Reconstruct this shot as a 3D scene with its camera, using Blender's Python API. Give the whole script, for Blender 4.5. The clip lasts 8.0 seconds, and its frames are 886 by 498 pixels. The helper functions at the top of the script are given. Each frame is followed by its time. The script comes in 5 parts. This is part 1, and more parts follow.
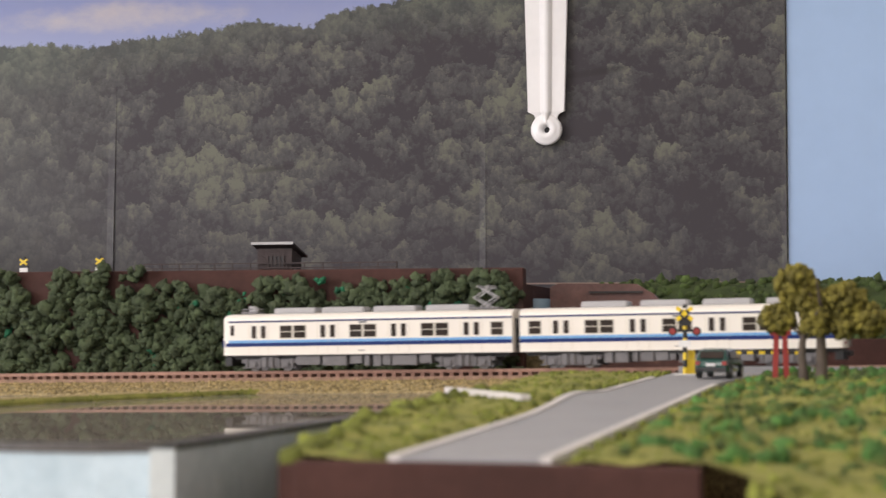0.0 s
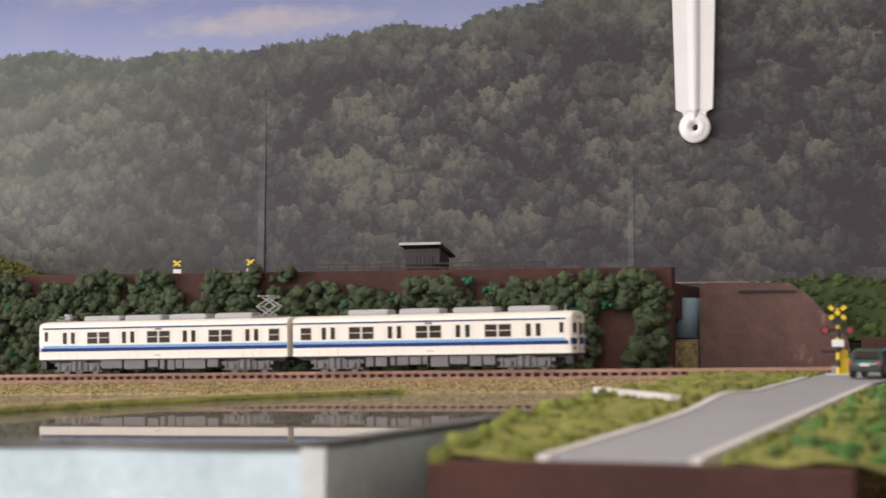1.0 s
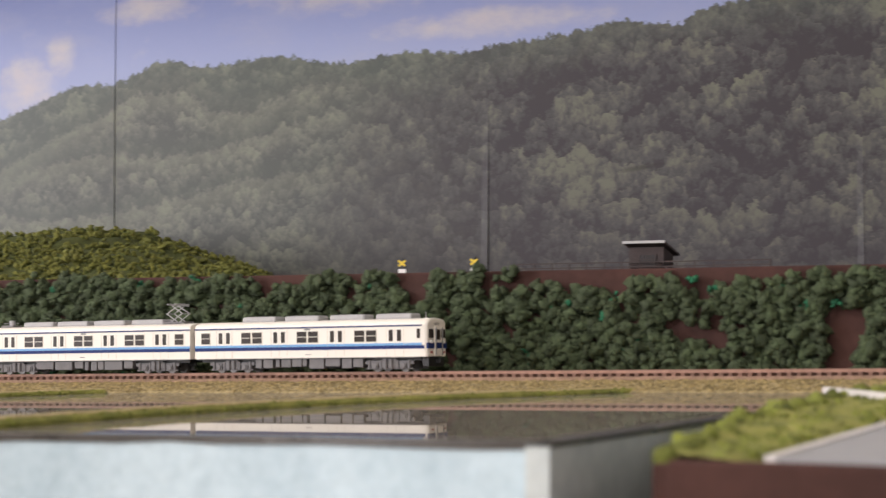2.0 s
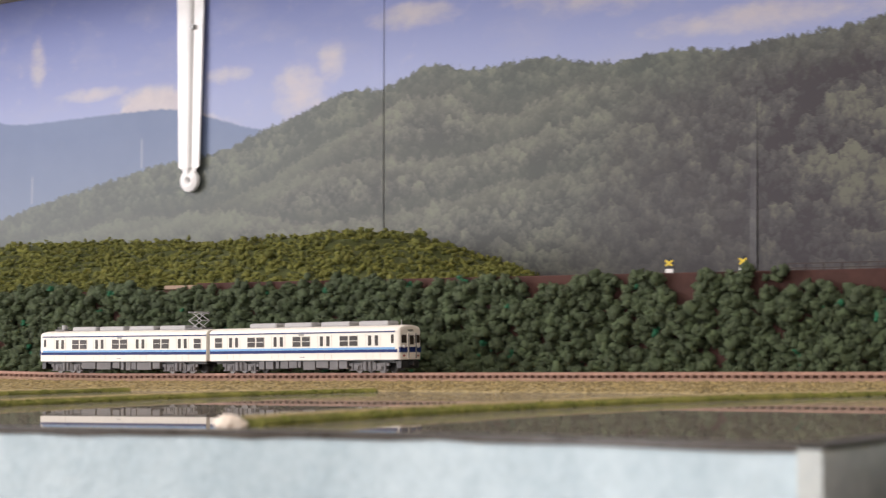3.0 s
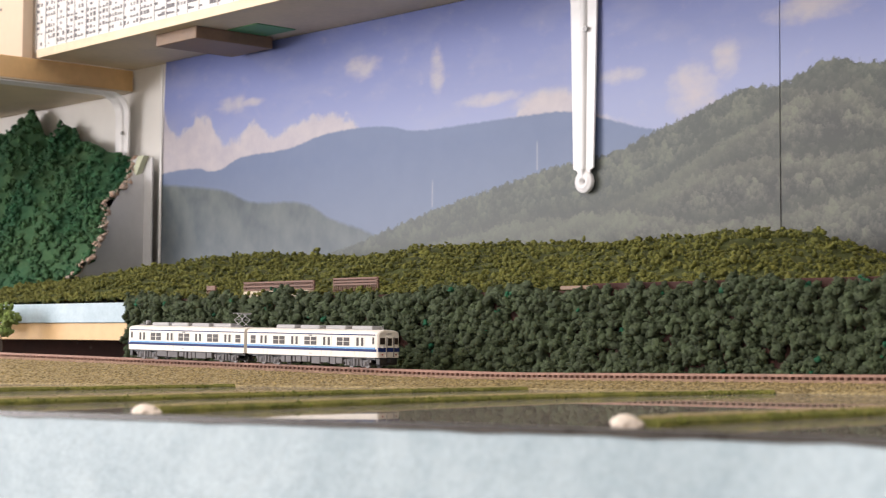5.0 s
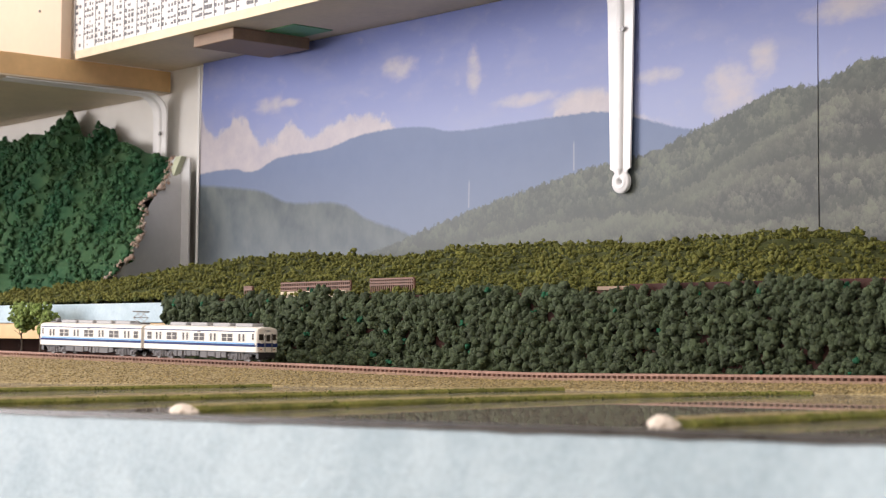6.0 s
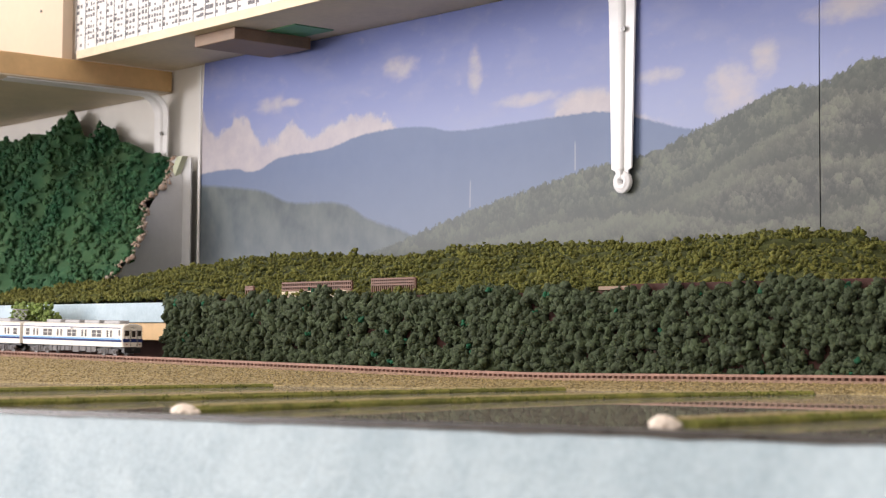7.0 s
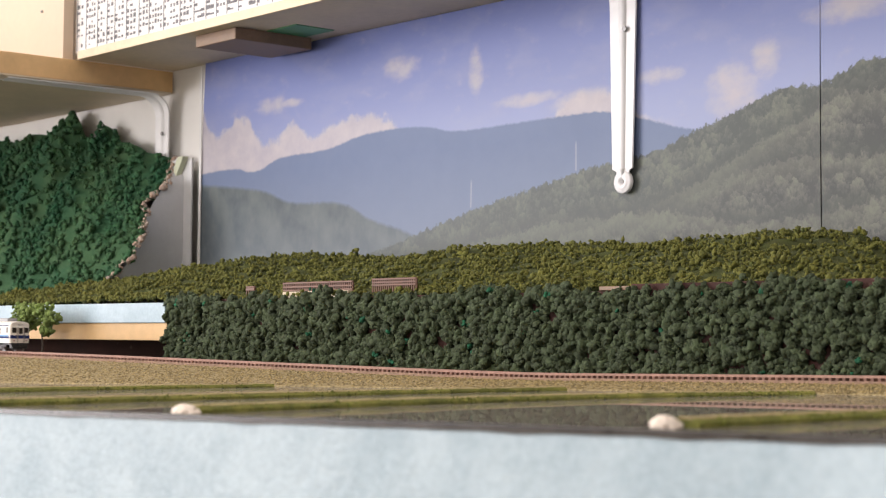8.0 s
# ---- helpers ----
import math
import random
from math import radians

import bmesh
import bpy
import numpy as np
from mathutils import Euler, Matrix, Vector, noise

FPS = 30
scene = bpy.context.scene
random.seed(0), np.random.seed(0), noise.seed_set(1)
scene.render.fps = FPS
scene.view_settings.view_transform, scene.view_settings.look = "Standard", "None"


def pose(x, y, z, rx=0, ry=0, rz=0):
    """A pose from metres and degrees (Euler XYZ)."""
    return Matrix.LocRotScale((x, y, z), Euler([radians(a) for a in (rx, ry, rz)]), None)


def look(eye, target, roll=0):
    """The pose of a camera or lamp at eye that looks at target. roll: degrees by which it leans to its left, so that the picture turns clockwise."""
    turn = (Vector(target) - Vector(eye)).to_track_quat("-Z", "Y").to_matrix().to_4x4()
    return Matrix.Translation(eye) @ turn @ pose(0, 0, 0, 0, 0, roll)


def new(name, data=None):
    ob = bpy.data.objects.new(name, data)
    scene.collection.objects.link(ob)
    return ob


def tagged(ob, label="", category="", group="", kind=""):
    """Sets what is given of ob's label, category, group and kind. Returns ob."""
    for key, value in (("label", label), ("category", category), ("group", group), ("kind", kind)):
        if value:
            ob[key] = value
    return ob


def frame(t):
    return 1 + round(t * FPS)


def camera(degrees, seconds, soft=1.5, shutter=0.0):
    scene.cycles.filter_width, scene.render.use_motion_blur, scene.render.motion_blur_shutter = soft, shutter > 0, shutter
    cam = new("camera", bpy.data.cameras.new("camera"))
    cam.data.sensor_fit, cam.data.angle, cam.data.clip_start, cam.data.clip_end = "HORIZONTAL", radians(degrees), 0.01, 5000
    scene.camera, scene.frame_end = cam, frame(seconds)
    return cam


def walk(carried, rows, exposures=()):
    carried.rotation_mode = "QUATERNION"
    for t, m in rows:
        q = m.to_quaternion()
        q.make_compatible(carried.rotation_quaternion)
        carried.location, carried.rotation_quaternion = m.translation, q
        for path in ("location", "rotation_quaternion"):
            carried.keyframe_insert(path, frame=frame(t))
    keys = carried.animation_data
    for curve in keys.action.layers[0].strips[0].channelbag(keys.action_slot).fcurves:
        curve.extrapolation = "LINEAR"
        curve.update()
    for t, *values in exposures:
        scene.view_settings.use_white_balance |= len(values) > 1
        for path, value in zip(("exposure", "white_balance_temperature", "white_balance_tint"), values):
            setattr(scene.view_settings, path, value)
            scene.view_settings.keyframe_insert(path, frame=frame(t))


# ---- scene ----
# Camera on a tripod, panning to its left over a model railway.
EYE = 1.0
cam = camera(29.18, 8.0, soft=1.1, shutter=0.3)
PAN = [
    (0.0, 13.4, 3.131, 0.08), (0.5, 15.55, 3.124, 0.06), (1.0, 18.37, 3.118, 0.03), (1.2, 19.616, 3.105, 0.07),
    (2.3, 28.556, 3.085, 0.09), (2.5, 30.374, 3.088, 0.14), (3.0, 34.831, 3.066, 0.19), (3.5, 38.82, 3.049, 0.22),
    (4.0, 42.657, 3.024, 0.31), (4.5, 45.654, 3.008, 0.34), (5.0, 48.081, 2.998, 0.43), (5.2, 48.836, 2.990, 0.48),
    (5.6, 49.25, 2.996, 0.50), (6.5, 49.354, 2.998, 0.51), (7.0, 49.354, 2.997, 0.51), (7.5, 49.383, 2.998, 0.51), (8.0, 49.384, 3.002, 0.50),
]


def aim(yaw, pitch, roll):
    """A pose at the tripod head, turned by yaw, tilted up by pitch and leaning by roll about its own line of sight."""
    return pose(0, 0, EYE, 90 + pitch, 0, yaw) @ pose(0, 0, 0, 0, 0, roll)


walk(cam, [(t, aim(*a)) for t, *a in PAN])
cam.data.dof.use_dof = True
cam.data.dof.focus_distance = 1.1
cam.data.dof.aperture_fstop = 31

# ---- light ----
world = bpy.data.worlds.new("room_air")
scene.world = world
world.use_nodes = True
world.node_tree.nodes["Background"].inputs[0].default_value = (0.9, 0.95, 1.0, 1)
world.node_tree.nodes["Background"].inputs[1].default_value = 0.05


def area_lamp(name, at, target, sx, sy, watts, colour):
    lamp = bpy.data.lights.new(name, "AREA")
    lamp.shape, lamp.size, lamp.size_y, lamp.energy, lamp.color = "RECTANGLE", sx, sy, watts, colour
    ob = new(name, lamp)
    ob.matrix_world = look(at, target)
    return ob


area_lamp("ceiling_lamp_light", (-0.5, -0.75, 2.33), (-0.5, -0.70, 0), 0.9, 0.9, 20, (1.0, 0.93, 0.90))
# Unseen soft lamps added at left and front to brighten backdrop and upright faces.
area_lamp("west_fill_light", (-2.7, -1.0, 1.45), (-1.0, 0.9, 1.1), 1.8, 1.3, 92, (1.0, 0.955, 0.98))
area_lamp("south_fill_light", (0.3, -2.15, 1.45), (-0.3, 0.8, 1.1), 1.8, 1.3, 20, (0.98, 0.95, 1.0))
scene.view_settings.exposure = -0.15

# ---- materials ----


def hsv(c, f):
    return tuple(min(1.0, v * f) for v in c) + (1.0,)


def mat(name, colour, rough=0.6, metal=0.0, vary=0.12, scale=60.0, bump=0.0, bump_scale=400.0, colour2=None, coat=0.0, island=0.0, random_object=0.0):
    """A painted, printed or natural surface: two scales of noise in colour, noise in roughness, fine relief."""
    m = bpy.data.materials.new(name)
    m.use_nodes = True
    nt = m.node_tree
    nd, ln = nt.nodes, nt.links
    b = nd["Principled BSDF"]
    b.inputs["Metallic"].default_value = metal
    b.inputs["Coat Weight"].default_value = coat
    co = nd.new("ShaderNodeTexCoord")
    big = nd.new("ShaderNodeTexNoise")
    big.inputs["Scale"].default_value, big.inputs["Detail"].default_value = scale, 5
    fine = nd.new("ShaderNodeTexNoise")
    fine.inputs["Scale"].default_value, fine.inputs["Detail"].default_value = scale * 9, 3
    ln.new(co.outputs["Object"], big.inputs["Vector"])
    ln.new(co.outputs["Object"], fine.inputs["Vector"])
    add = nd.new("ShaderNodeMath")
    add.operation = "MULTIPLY_ADD"
    add.inputs[1].default_value = 0.45
    ln.new(fine.outputs["Fac"], add.inputs[0])
    ln.new(big.outputs["Fac"], add.inputs[2])
    ramp = nd.new("ShaderNodeValToRGB")
    c2 = colour2 or colour
    ramp.color_ramp.elements[0].position, ramp.color_ramp.elements[1].position = 0.5, 0.95
    ramp.color_ramp.elements[0].color = hsv(colour, 1 - vary)
    ramp.color_ramp.elements[1].color = hsv(c2, 1 + vary)
    ln.new(add.outputs[0], ramp.inputs[0])
    out = ramp.outputs[0]
    if island or random_object:
        pick = nd.new("ShaderNodeNewGeometry") if island else nd.new("ShaderNodeObjectInfo")
        hs = nd.new("ShaderNodeHueSaturation")
        mr = nd.new("ShaderNodeMapRange")
        span = island or random_object
        mr.inputs["To Min"].default_value, mr.inputs["To Max"].default_value = 1 - span, 1 + span
        ln.new(pick.outputs["Random Per Island" if island else "Random"], mr.inputs[0])
        ln.new(mr.outputs[0], hs.inputs["Value"])
        ln.new(out, hs.inputs["Color"])
        out = hs.outputs[0]
    ln.new(out, b.inputs["Base Color"])
    rr = nd.new("ShaderNodeMapRange")
    rr.inputs["To Min"].default_value, rr.inputs["To Max"].default_value = max(0.02, rough - 0.1), min(1.0, rough + 0.1)
    ln.new(big.outputs["Fac"], rr.inputs[0])
    ln.new(rr.outputs[0], b.inputs["Roughness"])
    if bump:
        bn = nd.new("ShaderNodeTexNoise")
        bn.inputs["Scale"].default_value, bn.inputs["Detail"].default_value = bump_scale, 4
        ln.new(co.outputs["Object"], bn.inputs["Vector"])
        bp = nd.new("ShaderNodeBump")
        bp.inputs["Strength"].default_value, bp.inputs["Distance"].default_value = bump, 0.0008
        ln.new(bn.outputs["Fac"], bp.inputs["Height"])
        ln.new(bp.outputs[0], b.inputs["Normal"])
    return m


def chipped(m, tint, scale, start, full=0.05, strength=0.8, stretch=(1, 1, 1)):
    """Patches where the paint has worn through or got smeared."""
    nd, ln = m.node_tree.nodes, m.node_tree.links
    base = nd["Principled BSDF"].inputs["Base Color"]
    under = base.links[0].from_socket
    co, mp, n, mr, mx = (nd.new(k) for k in ("ShaderNodeTexCoord", "ShaderNodeMapping", "ShaderNodeTexNoise", "ShaderNodeMapRange", "ShaderNodeMix"))
    mp.inputs["Scale"].default_value = stretch
    n.inputs["Scale"].default_value, n.inputs["Detail"].default_value, n.inputs["Roughness"].default_value = scale, 6, 0.62
    mr.inputs["From Min"].default_value, mr.inputs["From Max"].default_value, mr.inputs["To Max"].default_value = start, start + full, strength
    mx.data_type = "RGBA"
    mx.inputs[7].default_value = (*tint, 1)
    ln.new(co.outputs["Object"], mp.inputs[0])
    ln.new(mp.outputs[0], n.inputs["Vector"])
    ln.new(n.outputs["Fac"], mr.inputs[0])
    ln.new(mr.outputs[0], mx.inputs[0])
    ln.new(under, mx.inputs[6])
    ln.new(mx.outputs[2], base)
    return m


PLASTER = mat("room_plaster", (0.78, 0.76, 0.72), 0.8, scale=6, vary=0.04, bump=0.2)
FLOORING = mat("floor_boards", (0.32, 0.22, 0.13), 0.5, scale=5, vary=0.15)
WHITE_STEEL = mat("white_enamel_steel", (0.80, 0.79, 0.785), 0.35, scale=30, vary=0.03)
PLY = mat("pale_plywood", (0.62, 0.52, 0.38), 0.6, scale=18, vary=0.1, bump=0.15)
PINE = mat("orange_pine", (0.66, 0.43, 0.20), 0.5, scale=14, vary=0.12, bump=0.15)
BROWN_BOARD = mat("brown_painted_board", (0.062, 0.029, 0.024), 0.8, scale=45, vary=0.22, bump=0.3, bump_scale=250)
BLUE_BOARD = mat("pale_blue_paint", (0.365, 0.48, 0.545), 0.6, scale=42, vary=0.07, bump=0.45, bump_scale=260, colour2=(0.46, 0.565, 0.62))
BROWN_BOARD.node_tree.nodes["Principled BSDF"].inputs["Specular IOR Level"].default_value = 0.2
chipped(BLUE_BOARD, (0.22, 0.27, 0.30), 110, 0.70, 0.06, 0.5)
chipped(BLUE_BOARD, (0.55, 0.63, 0.66), 60, 0.60, 0.14, 0.25, (1, 1, 3))
chipped(BROWN_BOARD, (0.16, 0.12, 0.105), 55, 0.64, 0.08, 0.6)
STAINED = chipped(mat("stained_blue_board", (0.46, 0.52, 0.53), 0.6, scale=30, vary=0.12, bump=0.4, bump_scale=260, colour2=(0.54, 0.58, 0.57)), (0.27, 0.25, 0.21), 40, 0.56, 0.15, 0.4)
SKY_BOARD = mat("sky_blue_paint", (0.32, 0.45, 0.66), 0.6, scale=8, vary=0.04)
HEDGE_LEAF = mat("dark_green_foam", (0.049, 0.068, 0.030), 0.9, scale=160, vary=0.25, bump=1.0, bump_scale=900, island=0.25)
BRIGHT_LEAF = mat("bright_green_foam", (0.010, 0.10, 0.045), 0.9, scale=160, vary=0.3, bump=1.0, bump_scale=650, island=0.3)
OLIVE_LEAF = mat("olive_turf", (0.100, 0.112, 0.018), 0.95, scale=120, vary=0.2, bump=0.9, bump_scale=1200, island=0.16, colour2=(0.142, 0.140, 0.027))
HILL_LEAF = mat("deep_green_turf", (0.014, 0.110, 0.045), 0.95, scale=14, vary=0.25, bump=0.9, bump_scale=1200, island=0.25, colour2=(0.05, 0.105, 0.04))
GRASS = mat("grass_flock", (0.17, 0.19, 0.035), 0.95, scale=90, vary=0.3, bump=0.8, bump_scale=1500, colour2=(0.26, 0.25, 0.06))
BANK = mat("straw_flock", (0.24, 0.18, 0.08), 0.95, scale=420, vary=0.5, bump=0.9, bump_scale=1800, colour2=(0.33, 0.26, 0.13))
ASPHALT = mat("grey_card_road", (0.30, 0.30, 0.31), 0.8, scale=60, vary=0.06, bump=0.2)
KERB = mat("pale_card_kerb", (0.60, 0.57, 0.55), 0.8, scale=80, vary=0.08)
WATER = mat("dark_gloss_water", (0.045, 0.038, 0.030), 0.04, scale=10, vary=0.2)
for link in list(WATER.node_tree.links):
    if link.to_socket.name == "Roughness":
        WATER.node_tree.links.remove(link)
WATER.node_tree.nodes["Principled BSDF"].inputs["Roughness"].default_value = 0.015
film = WATER.node_tree.nodes.new("ShaderNodeBsdfDiffuse")
film.inputs["Color"].default_value = (0.26, 0.235, 0.20, 1)
film_mix = WATER.node_tree.nodes.new("ShaderNodeMixShader")
film_mix.inputs[0].default_value = 0.30
WATER.node_tree.links.new(WATER.node_tree.nodes["Principled BSDF"].outputs[0], film_mix.inputs[1])
WATER.node_tree.links.new(film.outputs[0], film_mix.inputs[2])
WATER.node_tree.links.new(film_mix.outputs[0], WATER.node_tree.nodes["Material Output"].inputs[0])
RAIL = mat("rusty_rail", (0.34, 0.20, 0.15), 0.55, metal=0.2, scale=200, vary=0.2)
SLEEPER = mat("brown_sleeper", (0.21, 0.115, 0.085), 0.8, scale=300, vary=0.2, random_object=0.2)
BALLAST = mat("reddish_ballast", (0.36, 0.23, 0.16), 0.95, scale=300, vary=0.35, bump=1.0, bump_scale=2500)
NAVY = mat("navy_car_stripe", (0.012, 0.028, 0.13), 0.6, scale=40, vary=0.05)
SKY_STRIPE = mat("light_blue_stripe", (0.15, 0.36, 0.64), 0.55, scale=40, vary=0.05)
GREY = mat("grey_underframe", (0.155, 0.15, 0.155), 0.7, scale=200, vary=0.15)
ROOF_GREY = mat("light_grey_roof_unit", (0.36, 0.355, 0.36), 0.55, scale=80, vary=0.06)
DARK = mat("dark_plastic", (0.02, 0.02, 0.022), 0.5, scale=100, vary=0.2)
GLASS = mat("dark_window_glass", (0.035, 0.027, 0.023), 0.3, scale=50, vary=0.2)
GLASS.node_tree.nodes["Principled BSDF"].inputs["Specular IOR Level"].default_value = 0.15
NAVY.node_tree.nodes["Principled BSDF"].inputs["Specular IOR Level"].default_value = 0.25
STEEL = mat("wheel_steel", (0.24, 0.235, 0.23), 0.5, metal=0.5, scale=100, vary=0.1)
YELLOW = mat("yellow_paint", (0.72, 0.52, 0.02), 0.45, scale=100, vary=0.08)
BLACK = mat("black_paint", (0.012, 0.012, 0.012), 0.45, scale=100, vary=0.1)
RED = mat("red_paint", (0.28, 0.03, 0.025), 0.45, scale=100, vary=0.12)
CAR_GREEN = mat("dark_green_car_paint", (0.008, 0.055, 0.045), 0.2, scale=40, vary=0.05, coat=0.6)
BARK = mat("brown_bark", (0.09, 0.07, 0.055), 0.9, scale=250, vary=0.3, bump=0.6)
TREE_LEAF = mat("olive_foam_leaf", (0.15, 0.13, 0.022), 0.95, scale=200, vary=0.3, bump=0.8, bump_scale=1500, island=0.4)
LIGHT_LEAF = mat("fresh_green_leaf", (0.19, 0.26, 0.07), 0.95, scale=200, vary=0.3, bump=0.8, bump_scale=1500, island=0.3)
BUSH_LEAF = mat("mid_green_foam", (0.075, 0.115, 0.025), 0.95, scale=150, vary=0.35, bump=0.8, bump_scale=1200, island=0.45)
TUFT = mat("yellow_green_tuft", (0.16, 0.18, 0.03), 0.95, scale=150, vary=0.35, bump=0.8, bump_scale=1500, island=0.4)
STRAW = mat("pale_straw", (0.42, 0.34, 0.17), 0.95, scale=300, vary=0.25, bump=0.8, bump_scale=2000)
WEATHERED = mat("weathered_brown_wood", (0.048, 0.035, 0.034), 0.8, scale=200, vary=0.2, bump=0.5)
LIGHT_CARD = mat("grey_card", (0.60, 0.60, 0.60), 0.7, scale=20, vary=0.06)
FILLER = mat("white_plaster_filler", (0.72, 0.66, 0.58), 0.9, scale=300, vary=0.2, bump=0.9, colour2=(0.35, 0.2, 0.13))
OAK = mat("brown_wood_block", (0.22, 0.14, 0.085), 0.55, scale=60, vary=0.15, bump=0.2)
GREEN_TAPE = mat("green_tape", (0.10, 0.30, 0.12), 0.5, scale=60, vary=0.1)
PAPER = mat("white_paper", (0.74, 0.73, 0.71), 0.8, scale=20, vary=0.03)
INK = mat("grey_ink", (0.17, 0.17, 0.18), 0.8, scale=200, vary=0.4)
CREAM = mat("cream_car_paint", (0.80, 0.755, 0.68), 0.5, scale=20, vary=0.02)


# ---- building helpers ----


def Z(h):
    return EYE + h


def water_z(x):
    return EYE - 0.0175 + 0.0155 * x


def track_y(x):
    return 0.685 - 0.11 * (x + 0.52) ** 2


def rail_z(x):
    d = max(0.0, -0.68 - x)
    return water_z(x) + 0.009 + 0.03 * d * d / (d + 0.1)


def part(name, bm, material, parent=None, label="", smooth=False):
    me = bpy.data.meshes.new(name)
    bm.normal_update()
    bm.to_mesh(me)
    bm.free()
    me.materials.append(material)
    if smooth:
        for p in me.polygons:
            p.use_smooth = True
    ob = new(name, me)
    ob.parent = parent
    if label:
        ob["label"] = label
    return ob


def box(x0, x1, y0, y1, z0, z1, bevel=0.0, bm=None, m=None):
    bm = bm or bmesh.new()
    t = Matrix.LocRotScale(((x0 + x1) / 2, (y0 + y1) / 2, (z0 + z1) / 2), None, (x1 - x0, y1 - y0, z1 - z0))
    got = bmesh.ops.create_cube(bm, size=1, matrix=(m or Matrix()) @ t)
    if bevel:
        es = list({e for v in got["verts"] for e in v.link_edges})
        bmesh.ops.bevel(bm, geom=es, offset=bevel, segments=2, affect="EDGES", profile=0.5)
    return bm


def cyl(r, z0, z1, at=(0, 0), n=16, r2=None, bm=None, m=None):
    bm = bm or bmesh.new()
    t = Matrix.Translation((at[0], at[1], (z0 + z1) / 2))
    bmesh.ops.create_cone(bm, cap_ends=True, segments=n, radius1=r, radius2=r if r2 is None else r2, depth=z1 - z0, matrix=(m or Matrix()) @ t)
    return bm


def strip(xs, section, bm=None):
    """A closed section swept along xs: section(x) gives its ring of points."""
    bm = bm or bmesh.new()
    rings = [[bm.verts.new(p) for p in section(x)] for x in xs]
    n = len(rings[0])
    for a, b in zip(rings, rings[1:]):
        for i in range(n):
            bm.faces.new((a[i], a[(i + 1) % n], b[(i + 1) % n], b[i]))
    bm.faces.new(rings[0][::-1])
    bm.faces.new(rings[-1])
    bmesh.ops.recalc_face_normals(bm, faces=bm.faces)
    return bm


def thing(name, at=(0, 0, 0), label="", category="", group="", kind=""):
    e = new(name)
    e.location = at
    e.empty_display_size = 0.01
    return tagged(e, label, category, group, kind)


def sheet(nx, ny, f):
    """An open grid of points f(u, v)."""
    bm = bmesh.new()
    g = [[bm.verts.new(f(i / nx, j / ny)) for j in range(ny + 1)] for i in range(nx + 1)]
    for i in range(nx):
        for j in range(ny):
            bm.faces.new((g[i][j], g[i + 1][j], g[i + 1][j + 1], g[i][j + 1]))
    return bm


def clump_shape(sub, rough, seed):
    bm = bmesh.new()
    bmesh.ops.create_icosphere(bm, subdivisions=sub, radius=1)
    for v in bm.verts:
        k = 1 + rough * noise.fractal(v.co * 1.7 + Vector((seed * 7.3, 0, 0)), 0.8, 2.0, 3)
        v.co *= k * (1 + 0.16 * noise.noise(v.co * 9.0 + Vector((0, seed * 3.1, 0))) + 0.12 * noise.noise(v.co * 31.0))
    vs = np.array([v.co for v in bm.verts])
    fs = np.array([[v.index for v in f.verts] for f in bm.faces])
    bm.free()
    return vs, fs


def clumps(name, spots, material, parent=None, sub=2, rough=0.45, seed=0, kinds=6):
    """Many foam clumps in one mesh. spots: (x, y, z, size)."""
    rng = np.random.default_rng(seed)
    shapes = [clump_shape(sub, rough, seed + k) for k in range(kinds)]
    V, Fc, n = [], [], 0
    for x, y, z, s in spots:
        vs, fs = shapes[rng.integers(kinds)]
        q = Euler(rng.uniform(0, 6.28, 3)).to_matrix()
        stretch = rng.uniform(0.75, 1.25, 3) * s
        V.append((vs * stretch) @ np.array(q).T + (x, y, z))
        Fc.append(fs + n)
        n += len(vs)
    V, Fc = np.concatenate(V), np.concatenate(Fc)
    me = bpy.data.meshes.new(name)
    me.from_pydata(V.tolist(), [], Fc.tolist())
    me.materials.append(material)
    me.shade_smooth()
    ob = new(name, me)
    ob.parent = parent
    return ob


def flecks(name, spots, per, size, material, parent, seed):
    """Loose foam crumbs and leaves standing off the clumps: small bent blades, each with its own tone."""
    rng = np.random.default_rng(seed)
    c = np.repeat(np.array(spots), per, axis=0)
    n = len(c)
    d = rng.normal(size=(n, 3))
    d[:, 1] -= 0.6
    d[:, 2] += 0.4
    d /= np.linalg.norm(d, axis=1)[:, None]
    at = c[:, :3] + d * (c[:, 3] * rng.uniform(0.8, 1.2, n))[:, None]
    u = rng.normal(size=(n, 3))
    u /= np.linalg.norm(u, axis=1)[:, None]
    w = np.cross(u, d)
    s = size * rng.uniform(0.5, 1.4, n)[:, None]
    V = np.stack([at - u * s, at + w * s * 0.6 + d * s * 0.4, at + u * s + d * s * 0.5, at - w * s * 0.6], axis=1).reshape(-1, 3)
    F = np.arange(4 * n).reshape(-1, 4)
    me = bpy.data.meshes.new(name)
    me.from_pydata(V.tolist(), [], F.tolist())
    me.materials.append(material)
    ob = new(name, me)
    ob.parent = parent
    return tagged(ob, kind="stuff")


